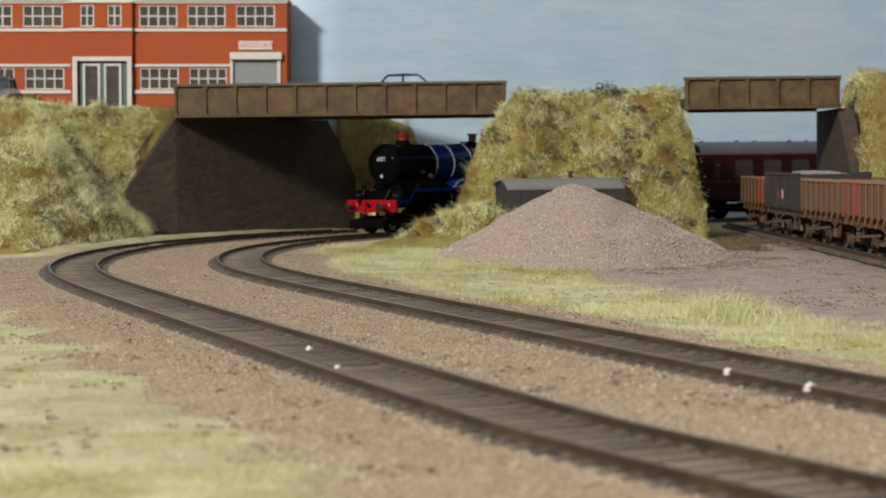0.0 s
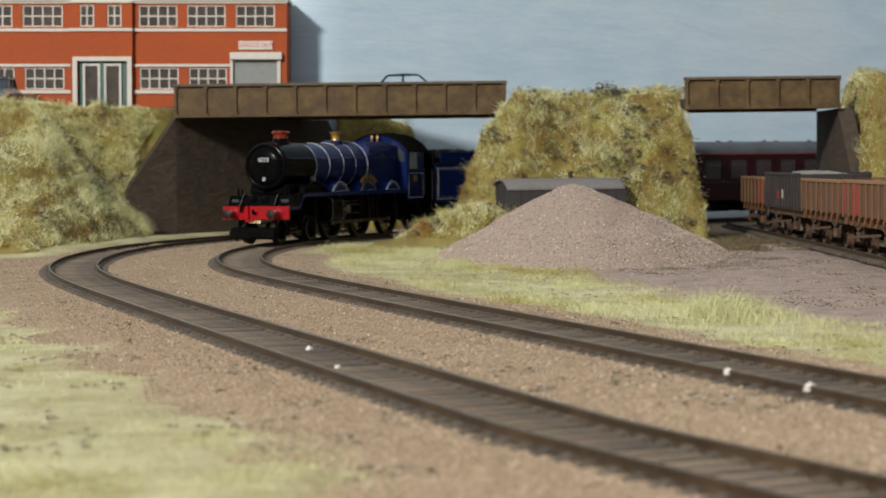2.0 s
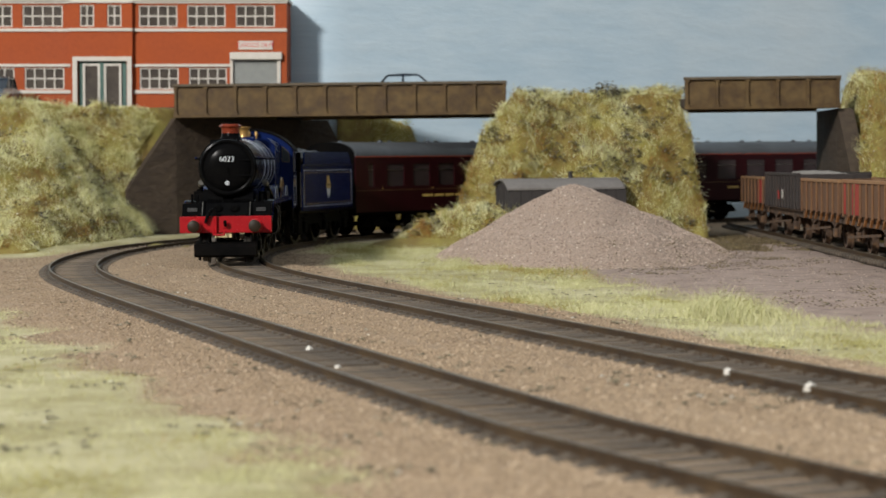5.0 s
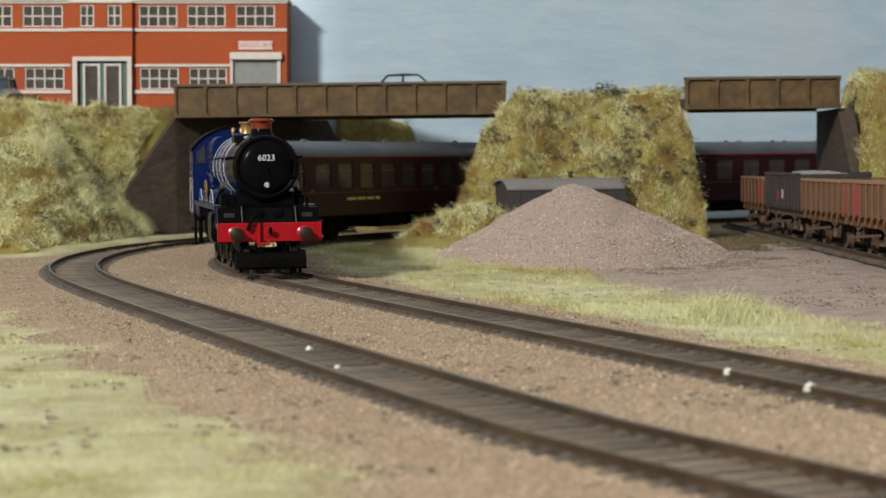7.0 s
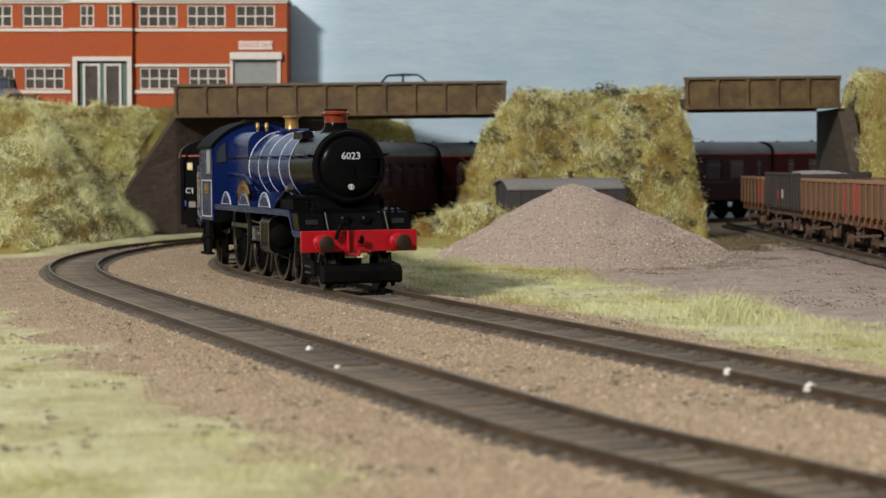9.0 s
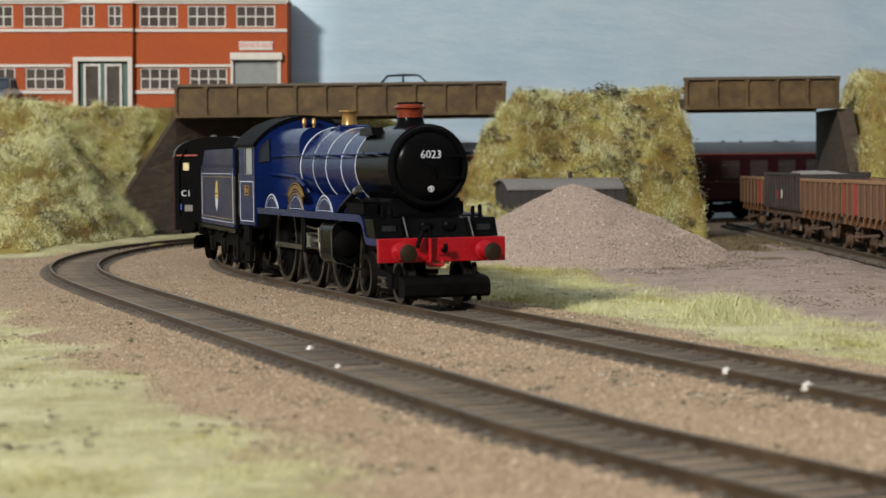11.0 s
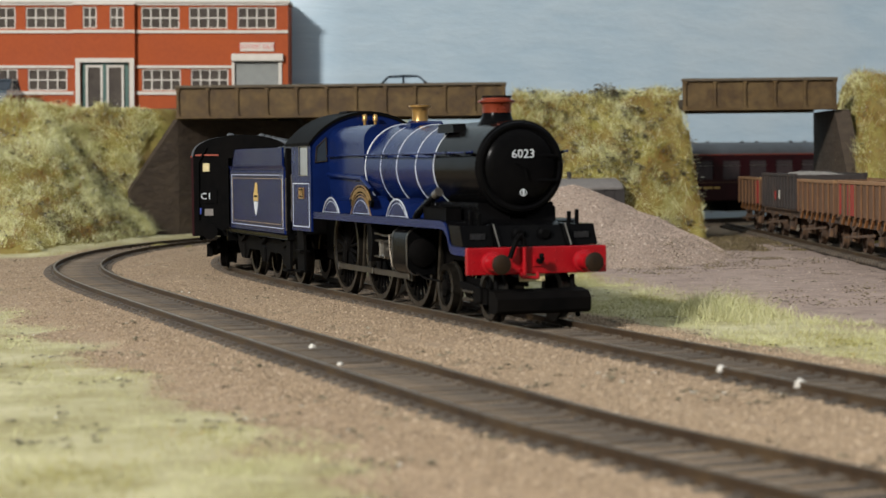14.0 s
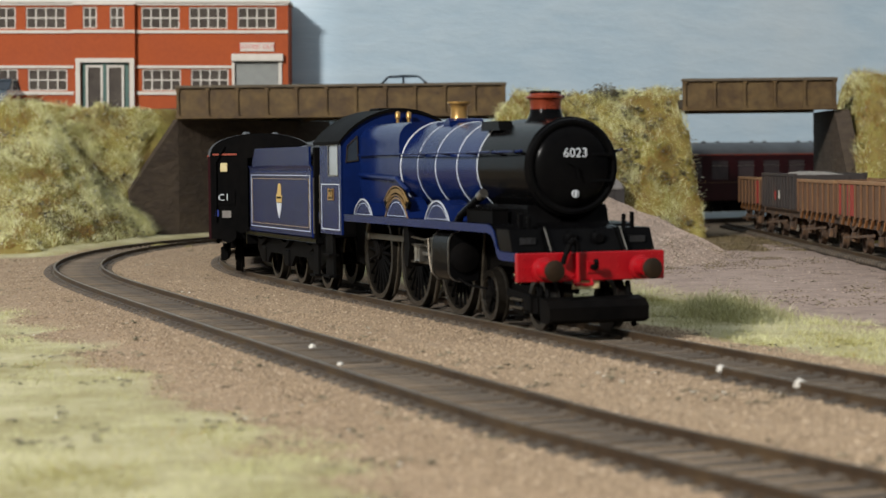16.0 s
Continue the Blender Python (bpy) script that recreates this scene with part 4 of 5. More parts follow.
    for s in (-1, 1):
        val = edge + [(x, z - 1.9) for x, z in reversed(edge)]
        part("valance", prism(bmesh.new(), val, s * 16.5, s * 17.1, "y"), BLUE, lo, "blue valance below the running plate")
    # front deck between the frames
    for s in (-1, 1):
        part("front_frame", prism(bmesh.new(), [(-1.2, 17.5), (-5.2, 22.6), (-20, 23.4), (-20, 17.5)], s * 8.2, s * 8.9, "y"), LOCO_BLACK, lo)
        part("deck_step_plate", prism(bmesh.new(), [(-4.2, 17.6), (-12.5, 17.6), (-14, 22.4), (-6.5, 22.4)], s * 9.2, s * 16.8, "y"), LOCO_BLACK, lo)
        # added strip draws the highlight that runs along the frame edge
        part("frame_edge", tube(bmesh.new(), [(-1.3, s * 8.95, 17.7), (-5.2, s * 8.95, 22.7)], 0.16, n=6), STEEL, lo, "steel strip standing for the highlight on the frame edge")
        part("deck_slot", box(-5.1, -4.6, s * 11.2, s * 14.8, 19.2, 20.6), COAL, lo)
        part("lamp_iron", box(-8.6, -8.0, s * 13.3 - 0.5, s * 13.3 + 0.5, 22.2, 25.8, bevel=0.2), LOCO_BLACK, lo)
        part("lamp_iron", box(-8.6, -8.0, s * 11.3 - 0.5, s * 11.3 + 0.5, 22.2, 25.4, bevel=0.2), LOCO_BLACK, lo)
    part("inside_cylinder_cover", prism(bmesh.new(), [(-2.2, 17.6), (-6, 22.3), (-16, 24.4), (-20, 24.4), (-20, 17.6)], -8, 8, "y"), LOCO_BLACK, lo)
    for y in (-3.2, 3.2):
        part("valve_cover", lathe(bmesh.new(), [(1.7, 0), (1.7, 1.6), (1.0, 2.1)], (-5.0, y, 20.3), "x", 16), LOCO_BLACK, lo)
    # buffer beam
    beam = part("buffer_beam", box(-1.6, 0, -17.3, 17.3, 11.2, 17.5, bevel=0.2), BEAM_RED, lo, "bright red buffer beam")
    for y in (-15.9, -14.3, -6.2, -4.4, 4.4, 6.2, 14.3, 15.9):
        for z in (12.3, 14.3, 16.4):
            part("rivet", lathe(bmesh.new(), [(0.22, 0), (0.18, 0.18)], (0, y, z), "x", 6), BEAM_RED, beam)
    for s in (-1, 1):
        hs = part("buffer_housing", lathe(bmesh.new(), [(2.7, 0), (2.6, 0.6), (2.0, 0.9), (1.9, 4.4), (1.6, 4.5)], (0, s * 11.4, 13.9), "x", 20), BEAM_RED, beam, "red buffer housing", smooth=40)
        part("buffer", lathe(bmesh.new(), [(1.0, 4.3), (1.0, 5.8), (2.2, 6.2), (2.3, 6.7), (1.5, 7.1)], (0, s * 11.4, 13.9), "x", 24), BUFFER, beam, "oily brown buffer head", smooth=40)
    part("coupling_hook", tube(bmesh.new(), [(0, 0, 14.2), (2.0, 0, 14.2), (2.6, 0, 15.0), (2.2, 0, 15.8)], 0.6, n=8), FRAME_BLACK, beam)
    part("cream_plate", box(-1.4, -0.9, -4.2, 2.2, 9.4, 11.3, bevel=0.1), LAMP_CREAM, beam, "cream plate below the beam")
    part("hook_plate", box(0.02, 0.35, -1.2, 1.2, 12.9, 15.5, bevel=0.1), BEAM_RED, beam)
    part("vacuum_pipe", tube(bmesh.new(), [(0.9, -3.6, 11.0), (0.9, -3.6, 17.6)], 0.5, n=10), BEAM_RED, beam, "red vacuum pipe")
    part("vacuum_hose", tube(bmesh.new(), [(0.9, -3.6, 17.6), (1.0, -3.9, 19.4), (1.2, -4.8, 20.2), (1.5, -5.8, 19.2), (1.6, -6.8, 17.0), (1.4, -7.4, 15.0)], 0.6, n=10), FRAME_BLACK, beam, "black vacuum hose")
    part("steam_heat_pipe", tube(bmesh.new(), [(0.6, -4.5, 11.4), (1.6, -4.5, 10.6), (1.6, -0.5, 10.4), (0.7, -0.5, 11.6)], 0.4, n=8), BEAM_RED, beam)
    # coupling, guard irons, bogie
    part("coupling_bar", prism(bmesh.new(), [(4.0, 3.0), (4.2, 5.8), (2.6, 7.2), (-1.5, 7.8), (-1.5, 2.4), (2.5, 2.2)], -11.6, 11.6, "y"), FRAME_BLACK, lo, "black plastic coupling block")
    for s in (-1, 1):
        part("guard_iron", tube(bmesh.new(), [(-2.5, s * 9.5, 10.8), (-1.5, s * 9.6, 5), (0.5, s * 9.8, 1.2)], 0.6, n=6), FRAME_BLACK, lo)
        bf = part("bogie_frame", prism(bmesh.new(), [(-3.4, 4.2), (-3.4, 7.6), (-13, 8.4), (-22, 8.8), (-22, 7.2), (-14, 6.4), (-11, 3.8)], s * 10.6, s * 11.4, "y"), FRAME_BLACK, lo)
        part("bogie_bar", prism(bmesh.new(), [(-20, 7.0), (-20, 9.0), (-43.4, 9.0), (-43.4, 4.6), (-40, 4.6), (-36, 7.0)], s * 5.0, s * 5.5, "y"), FRAME_BLACK, lo)
        for z in (4.6, 6.4):
            part("spring_strap", box(-18.6, -11.4, s * 11.2, s * 12.0, z, z + 0.5), DULL_STEEL, bf)
        for x in (-8.1,):
            part("axlebox", box(x - 2, x + 2, s * 11.6 - 0.6, s * 11.6 + 0.9, 4.4, 8, bevel=0.3), FRAME_BLACK, bf)
        part("main_frame", prism(bmesh.new(), [(-2, 11), (-2, 17), (-20, 21.6), (-156, 21.6), (-156, 9), (-140, 8), (-46, 10), (-40, 13), (-12, 13)], s * 5.6, s * 6.4, "y"), FRAME_BLACK, lo)
        # cylinder and valve gear
        cyl_shape = [(s * u, v) for u, v in arc(13.7, 18.0, 2.8, 90, 0, 5) + arc(13.7, 11.8, 2.8, 0, -90, 5)] + [(s * 9, 9.0), (s * 9, 20.8)]
        cyl = part("cylinder", prism(bmesh.new(), cyl_shape, -59, -47.0, "x"), LOCO_BLACK, lo, smooth=40)
        for x in (-59.1, -47.3):
            ring = cyl_shape[:-2]
            part("cylinder_lining", strip(bmesh.new(), ring, 0.25, x, x + 0.4, "x"), STEEL, cyl, "thin pale lining")
        part("cylinder_cover", lathe(bmesh.new(), [(3.6, -47.0), (3.5, -46.2), (2.0, -45.6), (0.8, -45.3)], (0, s * 12.6, 14.6), "x", 24), FRAME_BLACK, lo, smooth=40)
        part("drain_pipe", tube(bmesh.new(), [(-47, s * 14, 9.7), (-40, s * 14, 8.6), (-28, s * 14, 8.4)], 0.3, n=6), FRAME_BLACK, lo)
        sb = part("slide_bar", box(-84, -59, s * 13.3, s * 14.3, 16.4, 16.9), DULL_STEEL, lo, "bright slide bar")
        part("slide_bar", box(-84, -59, s * 13.3, s * 14.3, 12.2, 12.7), DULL_STEEL, lo, "bright slide bar")
        part("slide_bar_bracket", prism(bmesh.new(), [(-85, 11), (-82.6, 11), (-81, 16), (-82, 21.6), (-86, 21.6)], s * 9, s * 15, "y"), FRAME_BLACK, lo)
        cr = part("crosshead", box(-74, -70, s * 13.1, s * 14.6, 12.8, 16.3, bevel=0.5), STEEL, lo, "bright crosshead")
        MOVING.append((cr, "crosshead", (s,)))
        rod = part("piston_rod", cy(bmesh.new(), (-72, s * 13.8, 14.6), (-56, s * 13.8, 14.6), 0.6, n=10), STEEL, lo, "bright piston rod")
        MOVING.append((rod, "crosshead", (s,)))
        part("valve_rod", tube(bmesh.new(), [(-80, s * 14.6, 18.6), (-70, s * 14.8, 18.2), (-60, s * 14.8, 18.9)], 0.28, n=6), DULL_STEEL, lo, "thin dull steel rod")
        part("drop_link", tube(bmesh.new(), [(-66, s * 15.0, 18.6), (-65, s * 15.2, 14.4), (-63, s * 15.2, 10.4), (-61, s * 14.6, 9.6)], 0.3, n=6), DULL_STEEL, lo, "dull steel link")
        cpl = part("coupling_rod", prism(bmesh.new(), [(-34.4, -1.2), (-31, -0.75), (0, -0.7), (30, -0.75), (34.4, -1.2), (34.4, 1.2), (30, 0.75), (0, 0.7), (-31, 0.75), (-34.4, 1.2)], s * 10.1, s * 11.0, "y"), DULL_STEEL, lo, "dull steel coupling rod")
        MOVING.append((cpl, "rod", (s, -93.2, 13.0)))
        for x in (-60.7, -92.7, -125.7):
            sp = part("sandpipe", tube(bmesh.new(), [(x + 16, s * 8.2, 20), (x + 15, s * 8.6, 8), (x + 12.5, s * 8.8, 2.2)], 0.35, n=6), DULL_STEEL, lo)
        # splashers
        for k, x in enumerate((-58.7, -90.7, -120)):
            r = (11.0, 11.3, 10.6)[k]
            hw = math.degrees(math.acos(6.2 / r))
            a = arc(x, 17.1, r, 90 - hw, 90 + hw, 16)
            spl = part("splasher", prism(bmesh.new(), a, s * 9.0, s * 15.2, "y"), BLUE, lo, "blue splasher edged with white and gold")
            rim = arc(x, 17.1, r - 0.2, 90 - hw, 90 + hw, 16)
            part("splasher_beading", strip(bmesh.new(), rim, 0.3, s * 15.18, s * 15.4, "y"), BRASS if k == 1 else WHITE_LINE, spl, "bright beading")
            inner = arc(x, 17.1, r - 1.2, 93.0 - hw * 0.93, 87.0 + hw * 0.93, 14)
            part("splasher_line", strip(bmesh.new(), inner + [inner[0]], 0.12, s * 15.18, s * 15.3, "y"), WHITE_LINE, spl)
        plate = arc(-90.7, 17.1, 13.0, 48, 132, 14)
        nm = part("nameplate", strip(bmesh.new(), plate, 2.1, s * 14.5, s * 15.3, "y"), FRAME_BLACK, lo, "curved nameplate with brass edge")
        for rr in (11.9, 14.1):
            part("nameplate_edge", strip(bmesh.new(), arc(-90.7, 17.1, rr, 47, 133, 14), 0.25, s * 15.2, s * 15.5, "y"), BRASS, nm)
        for k in range(9):
            a0 = 54 + k * 8.2
            part("nameplate_bar", strip(bmesh.new(), arc(-90.7, 17.1, 13.0, a0, a0 + 5.4, 2), 1.0, s * 15.2, s * 15.45, "y"), BRASS, nm)
        # cab side with window openings
        cab = part("cab_side", pierced(bmesh.new(), -154.5, -133.2, 17.5, 43.6, [(-145.8, -136.0, 33.8, 42.4)], s * 16.9, s * 17.5, "y"), BLUE, lo)
        for x0, x1, z0, z1 in ((-145.8, -136.0, 33.8, 42.4),):
            part("window_beading", strip(bmesh.new(), [(x0, z0), (x1, z0), (x1, z1), (x0, z1), (x0, z0)], 0.3, s * 17.45, s * 17.65, "y"), STEEL, cab, "thin bright window beading")
            part("pane", box(x0, x1, s * 17.1, s * 17.25, z0, z1), CAB_GLASS, cab)
        part("cab_line", strip(bmesh.new(), [(-153, 18.8), (-135, 18.8), (-135, 31.4), (-153, 31.4), (-153, 18.8)], 0.26, s * 17.48, s * 17.6, "y"), WHITE_LINE, cab)
        npl = part("number_plate", box(-145.6, -140.4, s * 17.5, s * 17.8, 27.0, 30.2, bevel=0.1), BRASS, cab, "brass cabside plate")
        part("plate_field", box(-145.2, -140.8, s * 17.78, s * 17.86, 27.4, 29.8), FRAME_BLACK, npl)
        for k in range(4):
            part("plate_bar", box(-144.9 + k * 1.05, -144.2 + k * 1.05, s * 17.84, s * 17.92, 27.8, 29.4), BRASS, npl)
        part("cab_step", prism(bmesh.new(), [(-154, 5), (-146, 5), (-147, 17.5), (-154, 17.5)], s * 15.4, s * 16.2, "y"), FRAME_BLACK, lo)
        for z in (5, 11):
            part("footstep", box(-153.6, -146.6, s * 14.4, s * 17.4, z, z + 0.7), FRAME_BLACK, lo)
        part("cab_handrail", tube(bmesh.new(), [(-155.6, s * 17.2, 20), (-155.6, s * 17.2, 34)], 0.3, n=6), STEEL, cab)
    cf = arc(0, 29.6, 22.3, 39, 141, 18)
    part("cab_front", prism(bmesh.new(), [(-17.2, 22.6), (17.2, 22.6)] + cf, -134.4, -133.2, "x"), BLUE, lo)
    for s in (-1, 1):
        part("spectacle_frame", strip(bmesh.new(), [(s * 12.6, 38), (s * 16.0, 37.6), (s * 15.6, 42), (s * 12.8, 44.6), (s * 12.6, 38)], 0.3, -133.2, -132.9, "x"), DULL_STEEL, lo, "dull cab window frame")
        part("spectacle_glass", prism(bmesh.new(), [(s * 12.7, 38.1), (s * 15.9, 37.7), (s * 15.5, 41.9), (s * 12.9, 44.4)], -133.15, -133.05, "x"), GLASS_DARK, lo)
    rf = arc(0, 29.7, 22.6, 37, 143, 20)
    part("cab_roof", prism(bmesh.new(), rf + [(u, z - 0.9) for u, z in reversed(rf)], -159.5, -132.6, "x"), FRAME_BLACK, lo, "dark cab roof", smooth=30)
    part("roof_vent", box(-150, -141, -4, 4, 51.6, 52.6, bevel=0.3), FRAME_BLACK, lo)
    part("backhead", box(-141, -134.5, -10, 10, 22.6, 42, bevel=1.0), FRAME_BLACK, lo)
    part("cab_floor", box(-158, -134.5, -16.8, 16.8, 22.4, 23.4), FRAME_BLACK, lo)
    for x in (-60.7, -92.7, -125.7):
        wheelset("driving_wheelset", lo, x, 13.0, 20)
    for x in (-8.1, -38.8):
        wheelset("bogie_wheelset", lo, x, 6.1, 10)
    return lo


CAB_GLASS = mat("cab_glass", rgb("7C8286"), rgb("8A9094"), 12, 0.1, 0, 0)


def tender():
    """x from 0 at its front edge, backwards to -88."""
    t = empty("tender", "blue lined locomotive tender loaded with coal", "tender")
    part("tank", box(-85, -6, -16.4, 16.4, 15.4, 35.4, bevel=0.5), BLUE, t)
    for s in (-1, 1):
        part("coal_rail_flare", prism(bmesh.new(), [(s * 16.3, 35.2), (s * 16.4, 35.9), (s * 16.9, 36.7), (s * 16.3, 36.7), (s * 15.7, 36.0), (s * 15.7, 35.2)], -85, -6, "x"), BLUE, t)
        part("coal_plate", prism(bmesh.new(), [(-84, 35.5), (-12, 35.5), (-12, 42.3), (-80, 42.3), (-84, 38)], s * 14.9, s * 15.6, "y"), BLUE, t)
        part("panel_line", strip(bmesh.new(), [(-82, 17.4), (-8, 17.4), (-8, 33.8), (-82, 33.8), (-82, 17.4)], 0.2, s * 16.38, s * 16.5, "y"), WHITE_LINE, t, "white panel lining")
        part("panel_line", strip(bmesh.new(), [(-80.9, 18.5), (-9.1, 18.5), (-9.1, 32.7), (-80.9, 32.7), (-80.9, 18.5)], 0.1, s * 16.38, s * 16.48, "y"), GOLD_LINE, t)
        e = part("emblem", prism(bmesh.new(), [(-48.2, 25.4), (-41.8, 25.4), (-41.6, 27.4), (-42.8, 28.0), (-42.6, 30.4), (-44.2, 31.4), (-45.8, 31.2), (-46.8, 29.0), (-48.4, 27.4)], s * 16.4, s * 16.55, "y"), GOLD_LINE, t, "gold crest as a plain shape")
        part("emblem_band", box(-47.6, -42.4, *sorted((s * 16.55, s * 16.6)), 26.6, 27.2), LOCO_BLACK, e)
        part("emblem_shield", prism(bmesh.new(), [(-48.0, 25.2), (-42.0, 25.2), (-42.8, 23.0), (-45, 20.6), (-47.2, 23.0)], s * 16.4, s * 16.55, "y"), WHITE_LINE, e, "pale shield")
        part("tender_frame", prism(bmesh.new(), [(-87, 15.4), (0, 15.4), (0, 9.5), (-8, 7), (-12, 5.6), (-20, 5.6), (-24, 9), (-38, 9), (-42.5, 5.6), (-50.5, 5.6), (-54, 9), (-69, 9), (-73, 5.6), (-81, 5.6), (-87, 10)], s * 12.4, s * 13.4, "y"), FRAME_BLACK, t)
        part("footplate_edge", box(-88, 0, s * 15.0, s * 16.8, 14.2, 15.6, bevel=0.2), LOCO_BLACK, t)
        for x in (-16, -46.5, -77):
            part("axlebox", box(x - 2.4, x + 2.4, s * 13.4 - 0.6, s * 13.4 + 1.6, 5.6, 10.6, bevel=0.4), FRAME_BLACK, t)
            part("leaf_spring", prism(bmesh.new(), [(x - 6.5, 13.2), (x, 11.2), (x + 6.5, 13.2), (x + 6.5, 13.9), (x, 12.9), (x - 6.5, 13.9)], s * 13.4, s * 14.6, "y"), FRAME_BLACK, t)
        part("tender_step", prism(bmesh.new(), [(-7, 4.6), (-1, 4.6), (-1, 14.4), (-6, 14.4)], s * 15.2, s * 16.0, "y"), FRAME_BLACK, t)
        part("footstep", box(-7, -1, s * 14.2, s * 17.0, 4.6, 5.3), FRAME_BLACK, t)
        part("handrail", tube(bmesh.new(), [(-3.0, s * 16.6, 17), (-3.0, s * 16.6, 33)], 0.25, n=6), STEEL, t)
        part("buffer", lathe(bmesh.new(), [(1.9, 0), (1.9, -4), (1.0, -4.2), (1.0, -5.4), (2.9, -5.8), (2.9, -6.6)], (-88, s * 11.4, 13.9), "x", 18), FRAME_BLACK, t)
    part("front_plate", box(-6, -4.8, -16, 16, 15.4, 42, bevel=0.3), FRAME_BLACK, t)
    part("rear_dome", lathe(bmesh.new(), [(5, 35), (4.6, 38), (3, 40), (0.5, 40.6)], (-79, 0, 0), n=20), FRAME_BLACK, t, smooth=50)
    part("buffer_beam", box(-88.4, -87, -17, 17, 11.2, 15.4), LOCO_BLACK, t)
    # coal load: a heap with lumps on it
    xs, ys = np.arange(-72, -11.9, 2.5), np.arange(-14.5, 14.6, 2.4)
    X, Y = np.meshgrid(xs, ys)
    Z = 38.5 + 5.0 * np.clip(1 - (Y.ravel() / 16) ** 2, 0, 1) * smooth(-74, -50, X.ravel()) + rng.normal(0, 0.6, X.size)
    nx, ny = len(xs), len(ys)
    idx = np.arange(nx * ny).reshape(ny, nx)
    q = np.stack([idx[:-1, :-1], idx[:-1, 1:], idx[1:, 1:], idx[1:, :-1]], -1).reshape(-1, 4)
    raw("coal", np.c_[X.ravel(), Y.ravel(), Z], q, COAL, t)
    part("coal_space", box(-73, -12, -14.5, 14.5, 35.3, 38), FRAME_BLACK, t)
    for x in (-16, -46.5, -77):
        wheelset("tender_wheelset", t, x, 8.2, 12)
    return t


def coach(label, first, L):
    """x from 0 at the front end, backwards to -L."""
    c = empty("railway_coach", label, "coach", "coaches of the train")
    W, pitch = 18.0, (L - 42.4) / 11
    # windows: wide saloon lights between narrow ones and doors
    wins = [(-24 - k * pitch - 13.4, -24 - k * pitch) for k in range(11)] + [(-14.0, -9.6), (9.6 - L, 14.0 - L)]
    for s in (-1, 1):
        sd = part("body_side", pierced(bmesh.new(), -L, 0, 12.0, 40.0, [(a, b, 25.0, 36.6) for a, b in wins], s * (W - 0.8), s * W, "y"), MAROON, c, "maroon coach side")
        for a, b in wins:
            w = part("window", box(a + 0.01, b - 0.01, s * (W - 0.75), s * (W - 0.55), 25.0, 36.6), BLIND, c, "dim coach window")
            part("window_bar", box(a, b, s * (W - 0.54), s * (W - 0.25), 33.2, 33.5), STEEL, w)
        part("waist_line", box(-L, 0, s * W, s * (W + 0.1), 22.9, 23.2), DULL_GOLD, c, "dull yellow waist line")
        part("gutter", box(-L, 0, s * (W - 0.3), s * (W + 0.25), 39.9, 40.4), GUTTER, c, "orange-red gutter line")
        x = -52.0
        for k, n in enumerate((8.4, 7.4, 6.8, 4.4)):
            part("lettering_bar", box(x - n, x, s * W, s * (W + 0.1), 19.2, 20.5), GOLD_LINE, c)
            x -= n + 1.4
        part("solebar", box(-L + 2, -2, s * 14.5, s * 15.6, 10.4, 12.4), FRAME_BLACK, c)
        for x in (-20, -60, -100, -140, -180, -236):
            part("door_handle", box(x - 0.7, x, s * W, s * (W + 0.4), 23.6, 24.2), BRASS, c)
        for cx in (-36, 36 - L):
            bf = part("bogie_frame", prism(bmesh.new(), [(cx - 26, 5), (cx - 22, 9.4), (cx - 8, 9.4), (cx - 5, 6), (cx + 5, 6), (cx + 8, 9.4), (cx + 22, 9.4), (cx + 26, 5), (cx + 20, 4.4), (cx + 9, 4), (cx - 9, 4), (cx - 20, 4.4)], s * 11.8, s * 13.0, "y"), FRAME_BLACK, c)
            for d in (-17, 17):
                part("axlebox", box(cx + d - 2, cx + d + 2, s * 12.8, s * 14.2, 4.2, 8.2, bevel=0.3), FRAME_BLACK, bf)
    sec = [(-W, 40.1)] + [(18.0 * math.cos(a), 40.1 + 7.7 * math.sin(a) ** 0.8) for a in np.linspace(math.pi - 0.05, 0.05, 19)] + [(W, 40.1)]
    part("roof", prism(bmesh.new(), sec, -L + 0.2, -0.2, "x"), COACH_ROOF, c, "grey coach roof", smooth=25)
    for k in range(13):
        part("roof_ventilator", lathe(bmesh.new(), [(1.4, 46.8), (1.5, 47.9), (0.8, 48.6)], (-14 - k * 19.2, 5.0 if k % 2 else -5.0, 0), n=10), COACH_ROOF, c)
    part("floor", box(-L + 0.5, -0.5, -17, 17, 13.6, 14.8), FRAME_BLACK, c)
    part("partition", box(-L + 4, -4, -0.4, 0.4, 14.8, 39.5), BLIND, c)
    for x in (0, -L):
        d = 1 if x == 0 else -1
        a, b = sorted((x - d * 0.2, x + d * 0.7))
        en = part("end_panel", prism(bmesh.new(), [(-17.2, 12.0), (17.2, 12.0)] + [(u * 0.955, z) for u, z in reversed(sec)], a, b, "x"), FRAME_BLACK, c, "black coach end")
        g = part("gangway", pierced(bmesh.new(), -6.6, 6.6, 14.5, 42.0, [(-4.6, 4.6, 16, 39.5)], *sorted((x + d * 0.7, x + d * 3.6)), "x"), FRAME_BLACK, c, "black corridor connection")
        for k in range(3):
            part("bellows_fold", pierced(bmesh.new(), -7.3, 7.3, 14.0, 42.8, [(-6.5, 6.5, 14.6, 41.9)], *sorted((x + d * (1.0 + k * 0.9), x + d * (1.4 + k * 0.9))), "x"), FRAME_BLACK, g)
